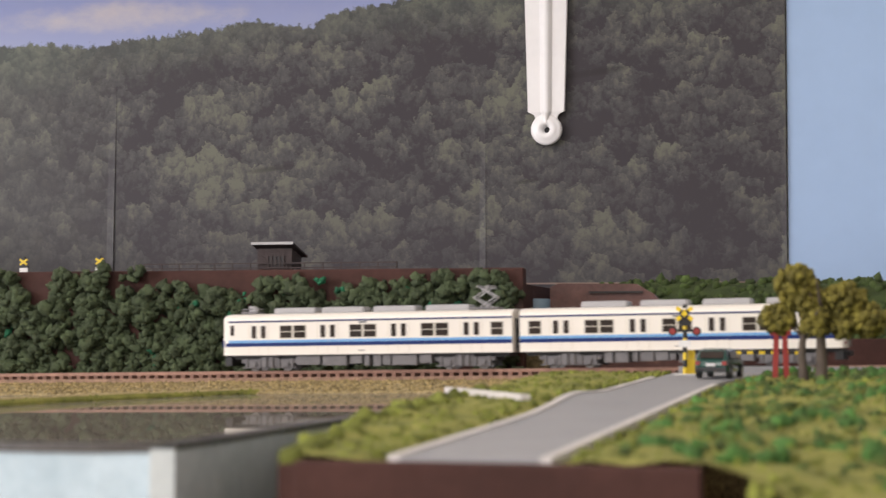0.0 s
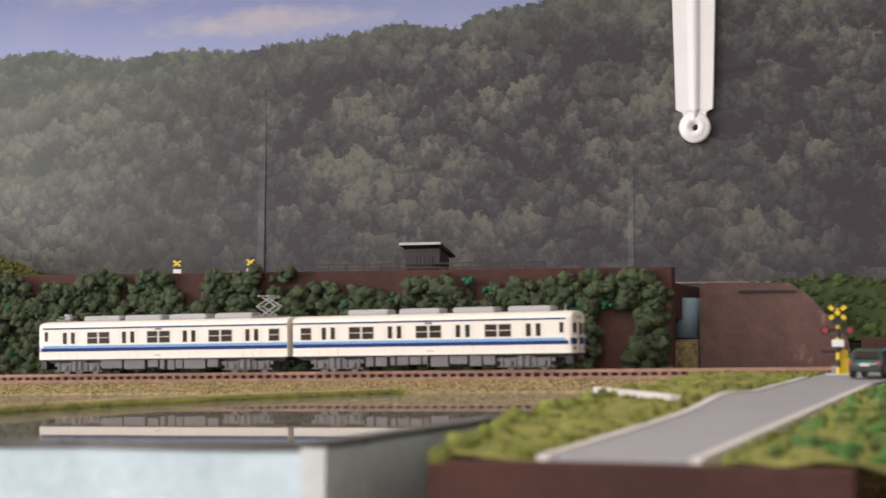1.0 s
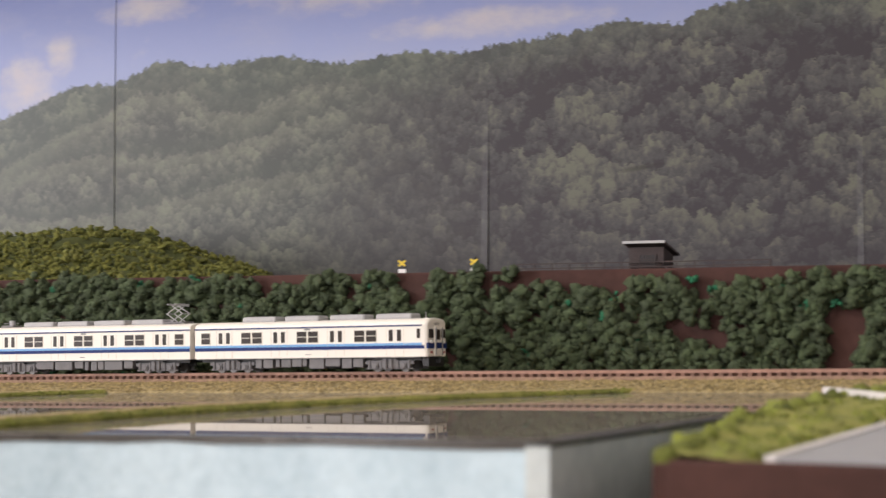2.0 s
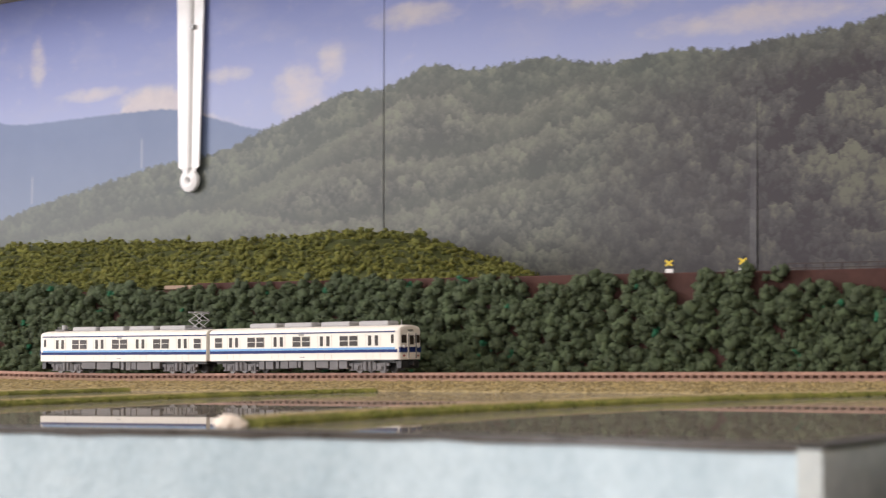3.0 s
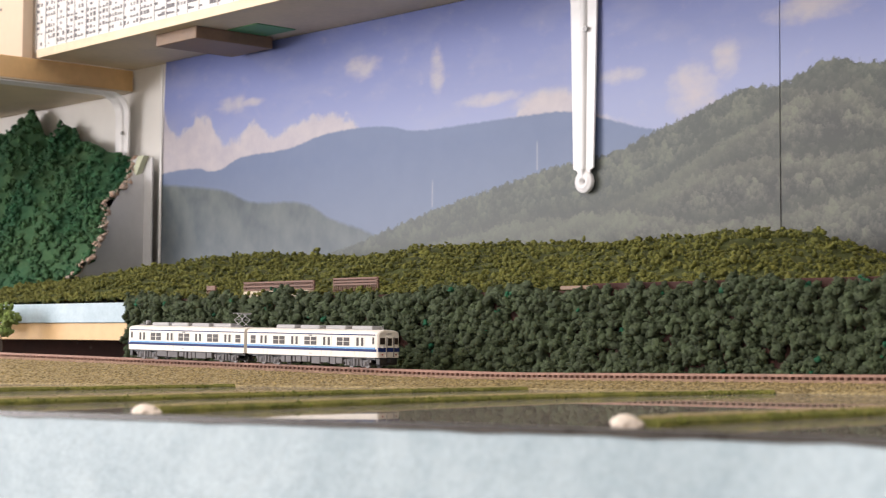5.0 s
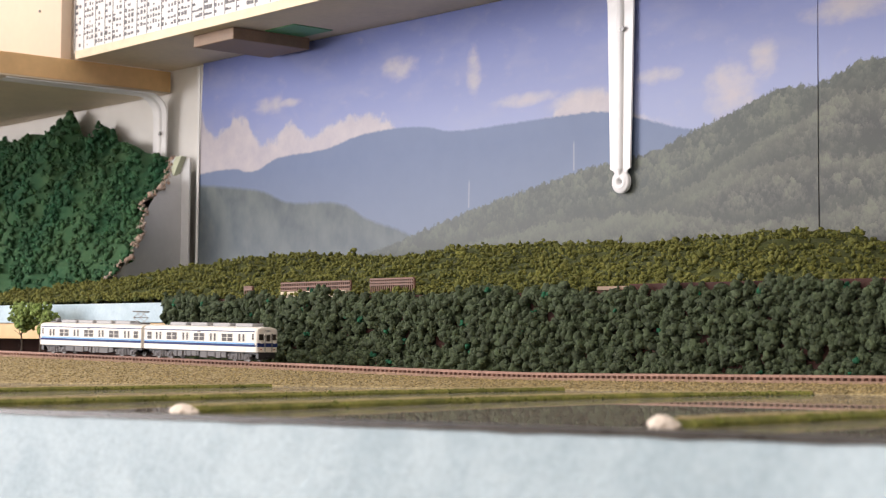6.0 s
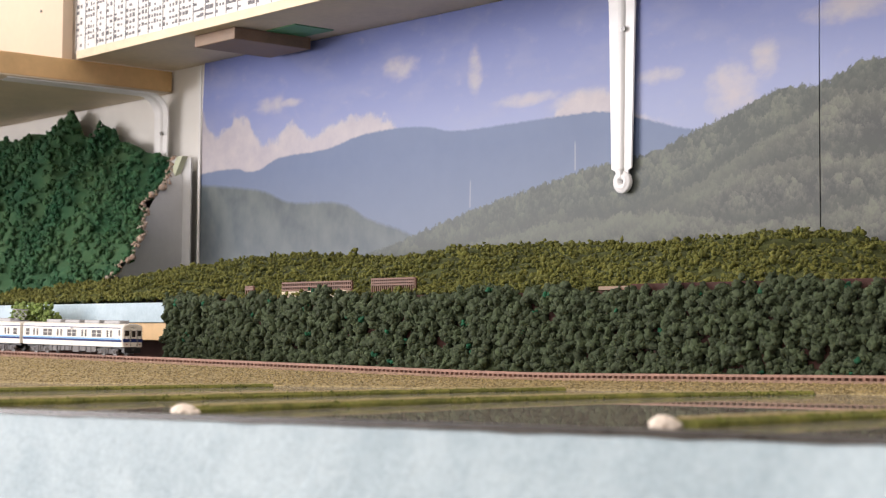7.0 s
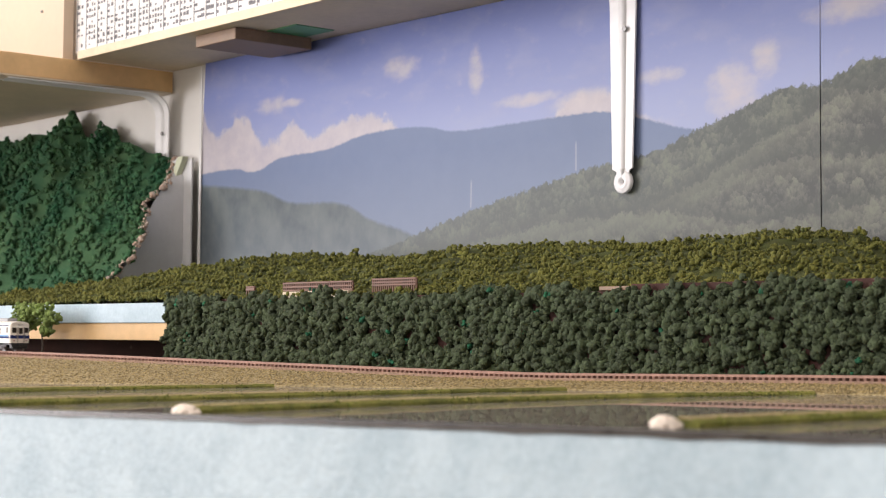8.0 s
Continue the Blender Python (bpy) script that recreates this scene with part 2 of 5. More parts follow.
# ---- the room ----
tagged(part("floor", box(-3.2, 2.0, -2.2, 1.1, -0.05, 0.0), FLOORING), "brown boarded room floor under the layout", "floor", kind="structure")
tagged(part("ceiling", box(-3.2, 2.0, -2.2, 1.1, 2.4, 2.45), PLASTER), "plain off-white room ceiling", "ceiling", kind="structure")
tagged(part("wall_north", box(-3.2, 2.0, 1.004, 1.1, 0, 2.4), PLASTER), "off-white plaster wall behind the backdrop", "wall", kind="structure")
tagged(part("wall_south", box(-3.2, 2.0, -2.3, -2.2, 0, 2.4), PLASTER), "off-white plaster wall behind the camera", "wall", kind="structure")
tagged(part("wall_west", box(-3.3, -3.2, -2.3, 1.1, 0, 2.4), PLASTER), "off-white plaster wall", "wall", kind="structure")
tagged(part("wall_east", box(2.0, 2.1, -2.3, 1.1, 0, 2.4), PLASTER), "off-white plaster wall", "wall", kind="structure")


tagged(part("layout_bench", box(-2.4, 0.8, 0.42, 1.0, Z(-0.2), Z(-0.152)), PLY), "plain plywood bench top under the layout", "bench", kind="structure")
for x in (-2.3, -0.8, 0.7):
    tagged(part("bench_post", box(x - 0.03, x + 0.03, 0.5, 0.9, 0, Z(-0.2)), PLY), "plain plywood bench trestle", "bench", kind="structure")

# ---- backdrop ----


def printed_view():
    """The printed photograph: sky, clouds, four ridges and woods, laid out in metres along the wall."""
    m = bpy.data.materials.new("printed_mountain_view")
    m.use_nodes = True
    nt = m.node_tree
    nd, ln = nt.nodes, nt.links
    b = nd["Principled BSDF"]

    def num(op, x, y=None, z=None, clamp=False):
        n = nd.new("ShaderNodeMath")
        n.operation, n.use_clamp = op, clamp
        for i, v in enumerate((x, y, z)):
            if v is None:
                continue
            if isinstance(v, (int, float)):
                n.inputs[i].default_value = v
            else:
                ln.new(v, n.inputs[i])
        return n.outputs[0]

    def span(v, a0, a1, b0=0.0, b1=1.0, smooth=False):
        n = nd.new("ShaderNodeMapRange")
        n.interpolation_type = "SMOOTHSTEP" if smooth else "LINEAR"
        n.inputs[1].default_value, n.inputs[2].default_value, n.inputs[3].default_value, n.inputs[4].default_value = a0, a1, b0, b1
        ln.new(v, n.inputs[0])
        return n.outputs[0]

    def blend(f, x, y):
        n = nd.new("ShaderNodeMix")
        n.data_type = "RGBA"
        if isinstance(f, float):
            n.inputs[0].default_value = f
        else:
            ln.new(f, n.inputs[0])
        for i, v in ((6, x), (7, y)):
            if isinstance(v, tuple):
                n.inputs[i].default_value = (*v, 1)
            else:
                ln.new(v, n.inputs[i])
        return n.outputs[2]

    def cloudy(scale, detail, sx=1.0, sz=1.0, rough=0.55, off=0.0):
        mp = nd.new("ShaderNodeMapping")
        mp.inputs["Scale"].default_value = (sx, 0.0, sz)
        mp.inputs["Location"].default_value = (off, 0, off)
        ln.new(co.outputs["Object"], mp.inputs[0])
        n = nd.new("ShaderNodeTexNoise")
        n.inputs["Scale"].default_value, n.inputs["Detail"].default_value, n.inputs["Roughness"].default_value = scale, detail, rough
        ln.new(mp.outputs[0], n.inputs["Vector"])
        return n.outputs["Fac"]

    co = nd.new("ShaderNodeTexCoord")
    sep = nd.new("ShaderNodeSeparateXYZ")
    ln.new(co.outputs["Object"], sep.inputs[0])
    px = sep.outputs["X"]
    ph = num("SUBTRACT", sep.outputs["Z"], EYE)

    def ridge(points):
        n = nd.new("ShaderNodeFloatCurve")
        c = n.mapping.curves[0]
        pts = [((x + 1.6) / 1.6, h / 0.3) for x, h in points]
        c.points[0].location, c.points[1].location = pts[0], pts[-1]
        for p in pts[1:-1]:
            c.points.new(*p)
        n.mapping.update()
        ln.new(span(px, -1.6, 0.0), n.inputs["Value"])
        return num("MULTIPLY", n.outputs[0], 0.3)

    fringe = num("ADD", num("MULTIPLY", num("SUBTRACT", cloudy(160, 3, 1, 0.6), 0.5), 0.012), num("MULTIPLY", num("SUBTRACT", cloudy(420, 2), 0.5), 0.006))

    def above(r, soft=0.0015, rough=1.0):
        d = num("SUBTRACT", num("ADD", r, num("MULTIPLY", fringe, rough)), ph)
        return span(d, -soft, soft)

    near = ridge([(-1.6, 0.02), (-1.26, 0.08), (-1.127, 0.112), (-1.04, 0.129), (-0.98, 0.14), (-0.917, 0.147), (-0.864, 0.161), (-0.825, 0.171), (-0.772, 0.185), (-0.747, 0.185), (-0.70, 0.1978), (-0.67, 0.1926), (-0.61, 0.195), (-0.555, 0.187), (-0.51, 0.1915), (-0.467, 0.188), (-0.43, 0.192), (-0.39, 0.195), (-0.36, 0.2), (-0.33, 0.195), (-0.308, 0.2015), (-0.27, 0.2075), (-0.2, 0.222), (0.0, 0.24)])
    woods = ridge([(-1.6, 0.0), (-0.66, 0.02), (-0.60, 0.05), (-0.565, 0.11), (-0.545, 0.147), (-0.52, 0.165), (-0.49, 0.1756), (-0.46, 0.182), (-0.42, 0.184), (-0.36, 0.196), (-0.308, 0.2), (-0.25, 0.2), (-0.15, 0.21), (0.0, 0.215)])
    far = ridge([(-1.6, 0.170), (-1.495, 0.1756), (-1.463, 0.1705), (-1.413, 0.1814), (-1.336, 0.184), (-1.274, 0.1937), (-1.19, 0.1933), (-1.15, 0.186), (-1.076, 0.1856), (-1.006, 0.1864), (-0.96, 0.1854), (-0.923, 0.177), (-0.864, 0.162), (-0.7, 0.14), (0.0, 0.1)])
    left_hill = ridge([(-1.6, 0.165), (-1.516, 0.158), (-1.442, 0.1486), (-1.392, 0.1343), (-1.317, 0.130), (-1.264, 0.111), (-1.22, 0.0997), (-1.1, 0.06), (0.0, 0.0)])
    shoulder = ridge([(-1.6, 0.0), (-1.0, 0.05), (-0.85, 0.11), (-0.76, 0.16), (-0.70, 0.185), (-0.64, 0.165), (-0.58, 0.178), (-0.53, 0.17), (-0.46, 0.14), (0.0, 0.1)])

    # sky and clouds
    sky = blend(span(ph, 0.13, 0.30, smooth=True), (0.58, 0.65, 0.94), (0.28, 0.35, 0.80))
    puff = None
    for cx, ch, wx, wh in ((-1.43, 0.236, 0.035, 0.012), (-1.225, 0.251, 0.032, 0.015), (-1.12, 0.235, 0.012, 0.028), (-0.985, 0.197, 0.05, 0.013),
                           (-1.05, 0.205, 0.05, 0.008), (-0.825, 0.188, 0.034, 0.030), (-0.795, 0.208, 0.018, 0.020), (-0.90, 0.208, 0.03, 0.009), (-0.56, 0.246, 0.11, 0.030), (-0.45, 0.206, 0.10, 0.012), (-0.40, 0.236, 0.08, 0.018), (-0.72, 0.236, 0.05, 0.012), (-1.40, 0.236, 0.03, 0.006)):
        dx = num("DIVIDE", num("SUBTRACT", px, cx), wx)
        dh = num("DIVIDE", num("SUBTRACT", ph, ch), wh)
        g = num("SUBTRACT", 1.0, num("ADD", num("MULTIPLY", dx, dx), num("MULTIPLY", dh, dh)), clamp=True)
        puff = g if puff is None else num("MAXIMUM", puff, g)
    wisp = num("ADD", num("MULTIPLY", puff, 0.75), num("MULTIPLY", num("SUBTRACT", cloudy(45, 7, 1, 1.6), 0.5), 1.5))
    thin = span(cloudy(14, 6, 1, 2.5, off=3.0), 0.48, 0.75, 0.0, 0.35)
    sky = blend(thin, sky, (0.60, 0.62, 0.82))
    sky = blend(span(wisp, 0.05, 1.0, 0.0, 0.88, smooth=True), sky, (0.84, 0.77, 0.80))
    heap = ridge([(-1.6, 0.25), (-1.559, 0.240), (-1.53, 0.214), (-1.488, 0.23), (-1.456, 0.207), (-1.43, 0.199), (-1.391, 0.216), (-1.366, 0.199), (-1.316, 0.212), (-1.246, 0.209), (-1.224, 0.19), (-1.15, 0.17), (-1.03, 0.185), (-0.985, 0.203), (-0.95, 0.20), (-0.91, 0.175), (0.0, 0.1)])
    billow = num("MULTIPLY", num("SUBTRACT", cloudy(55, 5, 1, 1, 0.6, 7.0), 0.5), 0.03)
    depth = num("SUBTRACT", num("ADD", heap, billow), ph)
    sky = blend(num("MULTIPLY", span(depth, -0.003, 0.006, 0.0, 0.92, smooth=True), span(px, -0.93, -0.88, 1.0, 0.0)), sky, blend(span(cloudy(40, 5, 1, 1, 0.6, 4.0), 0.35, 0.65), (0.74, 0.68, 0.76), (0.90, 0.83, 0.84)))

    # woods: crowns lit from above, with dark gaps between them
    def trees(scale, lo, mid, hi, off):
        wob = nd.new("ShaderNodeTexNoise")
        wob.inputs["Scale"].default_value, wob.inputs["Detail"].default_value, wob.inputs["Roughness"].default_value = scale * 1.6, 6, 0.7
        ln.new(co.outputs["Object"], wob.inputs["Vector"])
        va = nd.new("ShaderNodeVectorMath")
        va.operation = "MULTIPLY_ADD"
        va.inputs[1].default_value = (1.5 / scale,) * 3
        ln.new(wob.outputs["Color"], va.inputs[0])
        ln.new(co.outputs["Object"], va.inputs[2])
        mp = nd.new("ShaderNodeMapping")
        mp.inputs["Scale"].default_value = (1.0, 0.0, 0.62)
        mp.inputs["Location"].default_value = (off, 0, off)
        ln.new(va.outputs[0], mp.inputs[0])
        f = None
        for k, weight in ((1.0, 0.9), (2.3, 0.55)):
            vo = nd.new("ShaderNodeTexVoronoi")
            vo.inputs["Scale"].default_value = scale * k
            ln.new(mp.outputs[0], vo.inputs["Vector"])
            here, mid_ = nd.new("ShaderNodeSeparateXYZ"), nd.new("ShaderNodeSeparateXYZ")
            ln.new(mp.outputs[0], here.inputs[0])
            ln.new(vo.outputs["Position"], mid_.inputs[0])
            up = num("MULTIPLY", num("SUBTRACT", here.outputs["Z"], mid_.outputs["Z"]), scale * k)
            g = num("SUBTRACT", num("MULTIPLY", up, 0.8), num("MULTIPLY", vo.outputs["Distance"], 0.55))
            tint = nd.new("ShaderNodeSeparateXYZ")
            ln.new(vo.outputs["Color"], tint.inputs[0])
            g = num("MULTIPLY", num("ADD", g, num("MULTIPLY", tint.outputs["X"], 0.45)), weight)
            f = g if f is None else num("ADD", f, g)
        f = num("ADD", f, 0.46)
        f = num("ADD", f, num("MULTIPLY", num("SUBTRACT", cloudy(scale * 4, 4, 1, 0.6, 0.7, off), 0.5), 1.5))
        f = num("ADD", f, num("MULTIPLY", num("SUBTRACT", cloudy(scale * 0.2, 5, 1, 0.8, 0.6, off + 1), 0.5), 2.6))
        c = blend(span(f, 0.0, 0.55), lo, mid)
        return blend(span(f, 0.55, 1.15), c, hi)

    wood_tone = trees(84, (0.078, 0.070, 0.080), (0.130, 0.128, 0.130), (0.245, 0.25, 0.195), 0.0)
    hill_tone = trees(125, (0.115, 0.122, 0.118), (0.185, 0.195, 0.172), (0.285, 0.295, 0.235), 2.0)
    back_tone = trees(125, (0.12, 0.137, 0.125), (0.175, 0.195, 0.165), (0.25, 0.27, 0.21), 5.0)
    blue_tone = blend(cloudy(40, 5, 1, 1), (0.225, 0.30, 0.50), (0.28, 0.36, 0.57))
    left_tone = blend(span(cloudy(50, 7, 1, 0.8), 0.35, 0.65), (0.115, 0.15, 0.165), (0.22, 0.255, 0.25))
    sun_side = cloudy(9, 3, 1.0, 0.45, 0.5, 9.0)
    left_tone = blend(span(num("SINE", num("ADD", num("MULTIPLY", num("ADD", px, num("MULTIPLY", ph, 0.7)), 75.0), num("MULTIPLY", sun_side, 5.0))), 0.2, 1.0, 0.0, 0.35), left_tone, (0.28, 0.32, 0.30))
    haze = (0.48, 0.55, 0.66)
    low = span(ph, 0.07, 0.17, 0.55, 0.0)
    view = blend(above(far, 0.001, 0.25), sky, blend(low, blue_tone, haze))
    for cx, lo_, hi_ in ((-1.1243, 0.115, 0.141), (-0.9942, 0.139, 0.165)):
        slim = span(num("ABSOLUTE", num("SUBTRACT", px, cx)), 0.0004, 0.0011, 0.5, 0.0)
        tall = num("MULTIPLY", span(ph, lo_, lo_ + 0.001), span(ph, hi_ - 0.004, hi_, 1.0, 0.0))
        view = blend(num("MULTIPLY", slim, tall), view, (0.75, 0.76, 0.82))
    view = blend(above(left_hill, 0.002, 0.3), view, blend(num("MULTIPLY", low, 0.6), left_tone, haze))
    view = blend(above(near, 0.001), view, back_tone)
    view = blend(above(shoulder, 0.006, 2.0), view, hill_tone)
    # folds of the hill: shaded hollow above a lit spur
    for crest, deep in (([(-1.6, 0.0), (-1.0, 0.07), (-0.82, 0.125), (-0.766, 0.134), (-0.69, 0.131), (-0.63, 0.14), (-0.586, 0.15), (-0.528, 0.158), (-0.45, 0.16), (0.0, 0.16)], 0.018),
                        ([(-1.6, 0.0), (-0.9, 0.11), (-0.80, 0.148), (-0.75, 0.165), (-0.715, 0.176), (-0.68, 0.172), (-0.648, 0.158), (-0.60, 0.168), (-0.54, 0.178), (-0.45, 0.175), (0.0, 0.1)], 0.014),
                        ([(-1.6, 0.0), (-1.2, 0.07), (-1.0, 0.098), (-0.90, 0.100), (-0.80, 0.088), (-0.70, 0.098), (-0.62, 0.112), (-0.5, 0.118), (0.0, 0.1)], 0.016)):
        up_ = num("SUBTRACT", ph, num("ADD", ridge(crest), num("MULTIPLY", fringe, 1.5)))
        hollow = num("MULTIPLY", span(up_, 0.0, 0.002), span(up_, 0.002, deep, 1.0, 0.0))
        spur = num("MULTIPLY", span(up_, -0.002, 0.0, 1.0, 0.0), span(up_, -0.02, -0.002))
        on_hill = num("MULTIPLY", above(near, 0.001), span(px, -0.62, -0.50, 1.0, 0.0))
        view = blend(num("MULTIPLY", num("MULTIPLY", hollow, on_hill), 0.75), view, (0.125, 0.14, 0.125))
        view = blend(num("MULTIPLY", num("MULTIPLY", spur, on_hill), 0.4), view, (0.31, 0.325, 0.25))
    mist = span(px, -1.2, -0.75, 0.30, 0.0)
    view = blend(num("MULTIPLY", mist, above(near)), view, (0.40, 0.45, 0.47))
    view = blend(num("MULTIPLY", num("MULTIPLY", above(woods, 0.02, 3.0), above(near, 0.001)), span(px, -0.60, -0.44, 0.35, 1.0)), view, wood_tone)
    # a greyish veil of faded ink low on the print
    veil = num("MULTIPLY", span(ph, 0.02, 0.12, 0.4, 0.0), span(px, -0.62, -0.5))
    view = blend(veil, view, (0.122, 0.115, 0.128))
    # shade of paper wrinkles, painted into the print as dark streaks
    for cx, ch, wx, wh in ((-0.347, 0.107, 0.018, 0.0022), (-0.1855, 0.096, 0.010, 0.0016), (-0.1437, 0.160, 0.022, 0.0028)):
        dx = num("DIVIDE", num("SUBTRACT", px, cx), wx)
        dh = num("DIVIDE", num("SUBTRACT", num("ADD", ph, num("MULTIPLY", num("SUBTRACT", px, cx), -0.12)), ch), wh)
        crease_shade = num("SUBTRACT", 1.0, num("ADD", num("MULTIPLY", dx, dx), num("MULTIPLY", dh, dh)), clamp=True)
        view = blend(num("MULTIPLY", crease_shade, 0.6), view, (0.05, 0.045, 0.045))
    ink = nd.new("ShaderNodeHueSaturation")
    ink.inputs["Value"].default_value = 0.55
    b.inputs["Specular IOR Level"].default_value = 0.2
    ln.new(view, ink.inputs["Color"])
    ln.new(ink.outputs[0], b.inputs["Base Color"])
    b.inputs["Roughness"].default_value = 0.45
    return m


PRINT = printed_view()
backdrop = thing("backdrop_print", (0, 0, 0), "large paper photo print of wooded mountains under a cloudy sky, in four sheets on the wall", "backdrop", kind="structure")
JOINTS = [-1.556, -0.7455, -0.4505, -0.211, -0.034]
for i, (a, b) in enumerate(zip(JOINTS, JOINTS[1:])):
    lean = -0.012 if i == 0 else 0.0
    lift = 0.0005 * (i % 2)
    gap_ = 0.0016 if i == 1 else 0.0

    def paper(u, v, back=0.0):
        g = gap_ * (1 - 0.65 * v)
        x = a + g + (b - a - g) * u
        edge = max(0.0, 1 - (x - a) / 0.02) if i == 0 else 0.0
        x += lean * (1 - v) * max(0, 1 - u * 8) if i == 0 else 0.0
        y = 0.9955 - lift * max(0.0, 1 - 1.6 * v) - 0.0015 * math.sin(9 * x + 3 * v) - 0.004 * edge * (1 - v) - 0.0012 * max(0.0, 1 - abs(u - 1) * 60) * max(0.0, 1 - v * 1.8) * (i > 0)
        return (x, y + back, Z(0.0 + 0.2945 * v))

    bm = sheet(60, 12, paper)
    got = bmesh.ops.extrude_face_region(bm, geom=bm.faces[:], use_keep_orig=True)
    bmesh.ops.translate(bm, verts=[v for v in got["geom"] if isinstance(v, bmesh.types.BMVert)], vec=(0, 0.0006, 0))
    bmesh.ops.recalc_face_normals(bm, faces=bm.faces)
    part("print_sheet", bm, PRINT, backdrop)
part("paper_edge", box(-1.5625, -1.5585, 0.9915, 0.9925, Z(0.075), Z(0.292)), PAPER, backdrop, "white curled paper edge")
tagged(part("sky_board", box(-0.033, 0.9, 0.996, 1.0, Z(0.0), Z(0.6)), SKY_BOARD), "plain sky-blue painted backdrop board", "board", kind="structure")

# ---- shelves and brackets ----
shelf = thing("wall_shelf", (0, 0, 0), "pale plywood shelf on white brackets above the layout", "shelf")
part("board", box(-1.63, 0.9, 0.882, 1.0, Z(0.295), Z(0.303), 0.0006), PLY, shelf)
part("front_lip", box(-1.63, 0.9, 0.8795, 0.8818, Z(0.2945), Z(0.3035), 0.0005), mat("pale_sawn_edge", (0.74, 0.60, 0.42), 0.6, scale=40, vary=0.08), shelf, "lighter sawn front edge")
side_shelf = thing("side_shelf", (0, 0, 0), "thick orange pine shelf board butting against the plywood shelf", "shelf")
part("board", box(-2.6, -1.632, 0.45, 1.0, Z(0.2715), Z(0.2945), 0.0006), PINE, side_shelf)
part("underside", box(-2.6, -1.6325, 0.452, 0.999, Z(0.2700), Z(0.2714)), PLY, side_shelf)
panel = part("cream_board", box(-2.5, -1.648, 0.872, 0.884, Z(0.2955), Z(0.56)), mat("beige_paint", (0.60, 0.475, 0.355), 0.6, scale=12, vary=0.04))
tagged(panel, "cream painted board standing on the pine shelf", "panel")
part("nail", cyl(0.0014, 0, 0.0015, m=Matrix.Translation((-1.6972, 0.872, Z(0.3550))) @ pose(0, 0, 0, 90)), STEEL, panel)
skyline = thing("skyline_print", (0, 0, 0), "black and white paper print of town buildings standing on the shelf", "print")
part("paper", box(-1.646, -0.9, 0.886, 0.8866, Z(0.3035), Z(0.56)), PAPER, skyline)
rng = np.random.default_rng(11)
x = -1.643
while x < -1.15:
    w, hgt = rng.uniform(0.012, 0.03), rng.uniform(0.05, 0.11)
    bm = bmesh.new()
    n = max(2, int(w / 0.005))
    storeys = int(hgt / 0.006)
    solid = rng.random() < 0.25
    for k in range(n):
        for j in range(storeys):
            if rng.random() < 0.22:
                continue
            cx, ch = x + w * (k + 0.5) / n, 0.309 + 0.006 * j
            g = 0.43 if solid else rng.uniform(0.15, 0.36)
            box(cx - g * w / n, cx + g * w / n, 0.8855, 0.886, Z(ch), Z(ch + rng.uniform(0.0015, 0.0042)), bm=bm)
    box(x, x + 0.0006, 0.8855, 0.886, Z(0.306), Z(0.306 + hgt), bm=bm)
    part("printed_building", bm, INK, skyline)
    x += w + rng.uniform(0.001, 0.006)
block = thing("wood_block", (0, 0, 0), "brown wooden block fixed under the plywood shelf", "block")
part("block", box(-1.42, -1.35, 0.895, 0.985, Z(0.283), Z(0.2946), 0.0008), OAK, block)
tape = part("green_tape", box(-1.348, -1.30, 0.93, 0.975, Z(0.2941), Z(0.2949)), GREEN_TAPE)
tagged(tape, "green tape patch stuck under the plywood shelf", "tape")


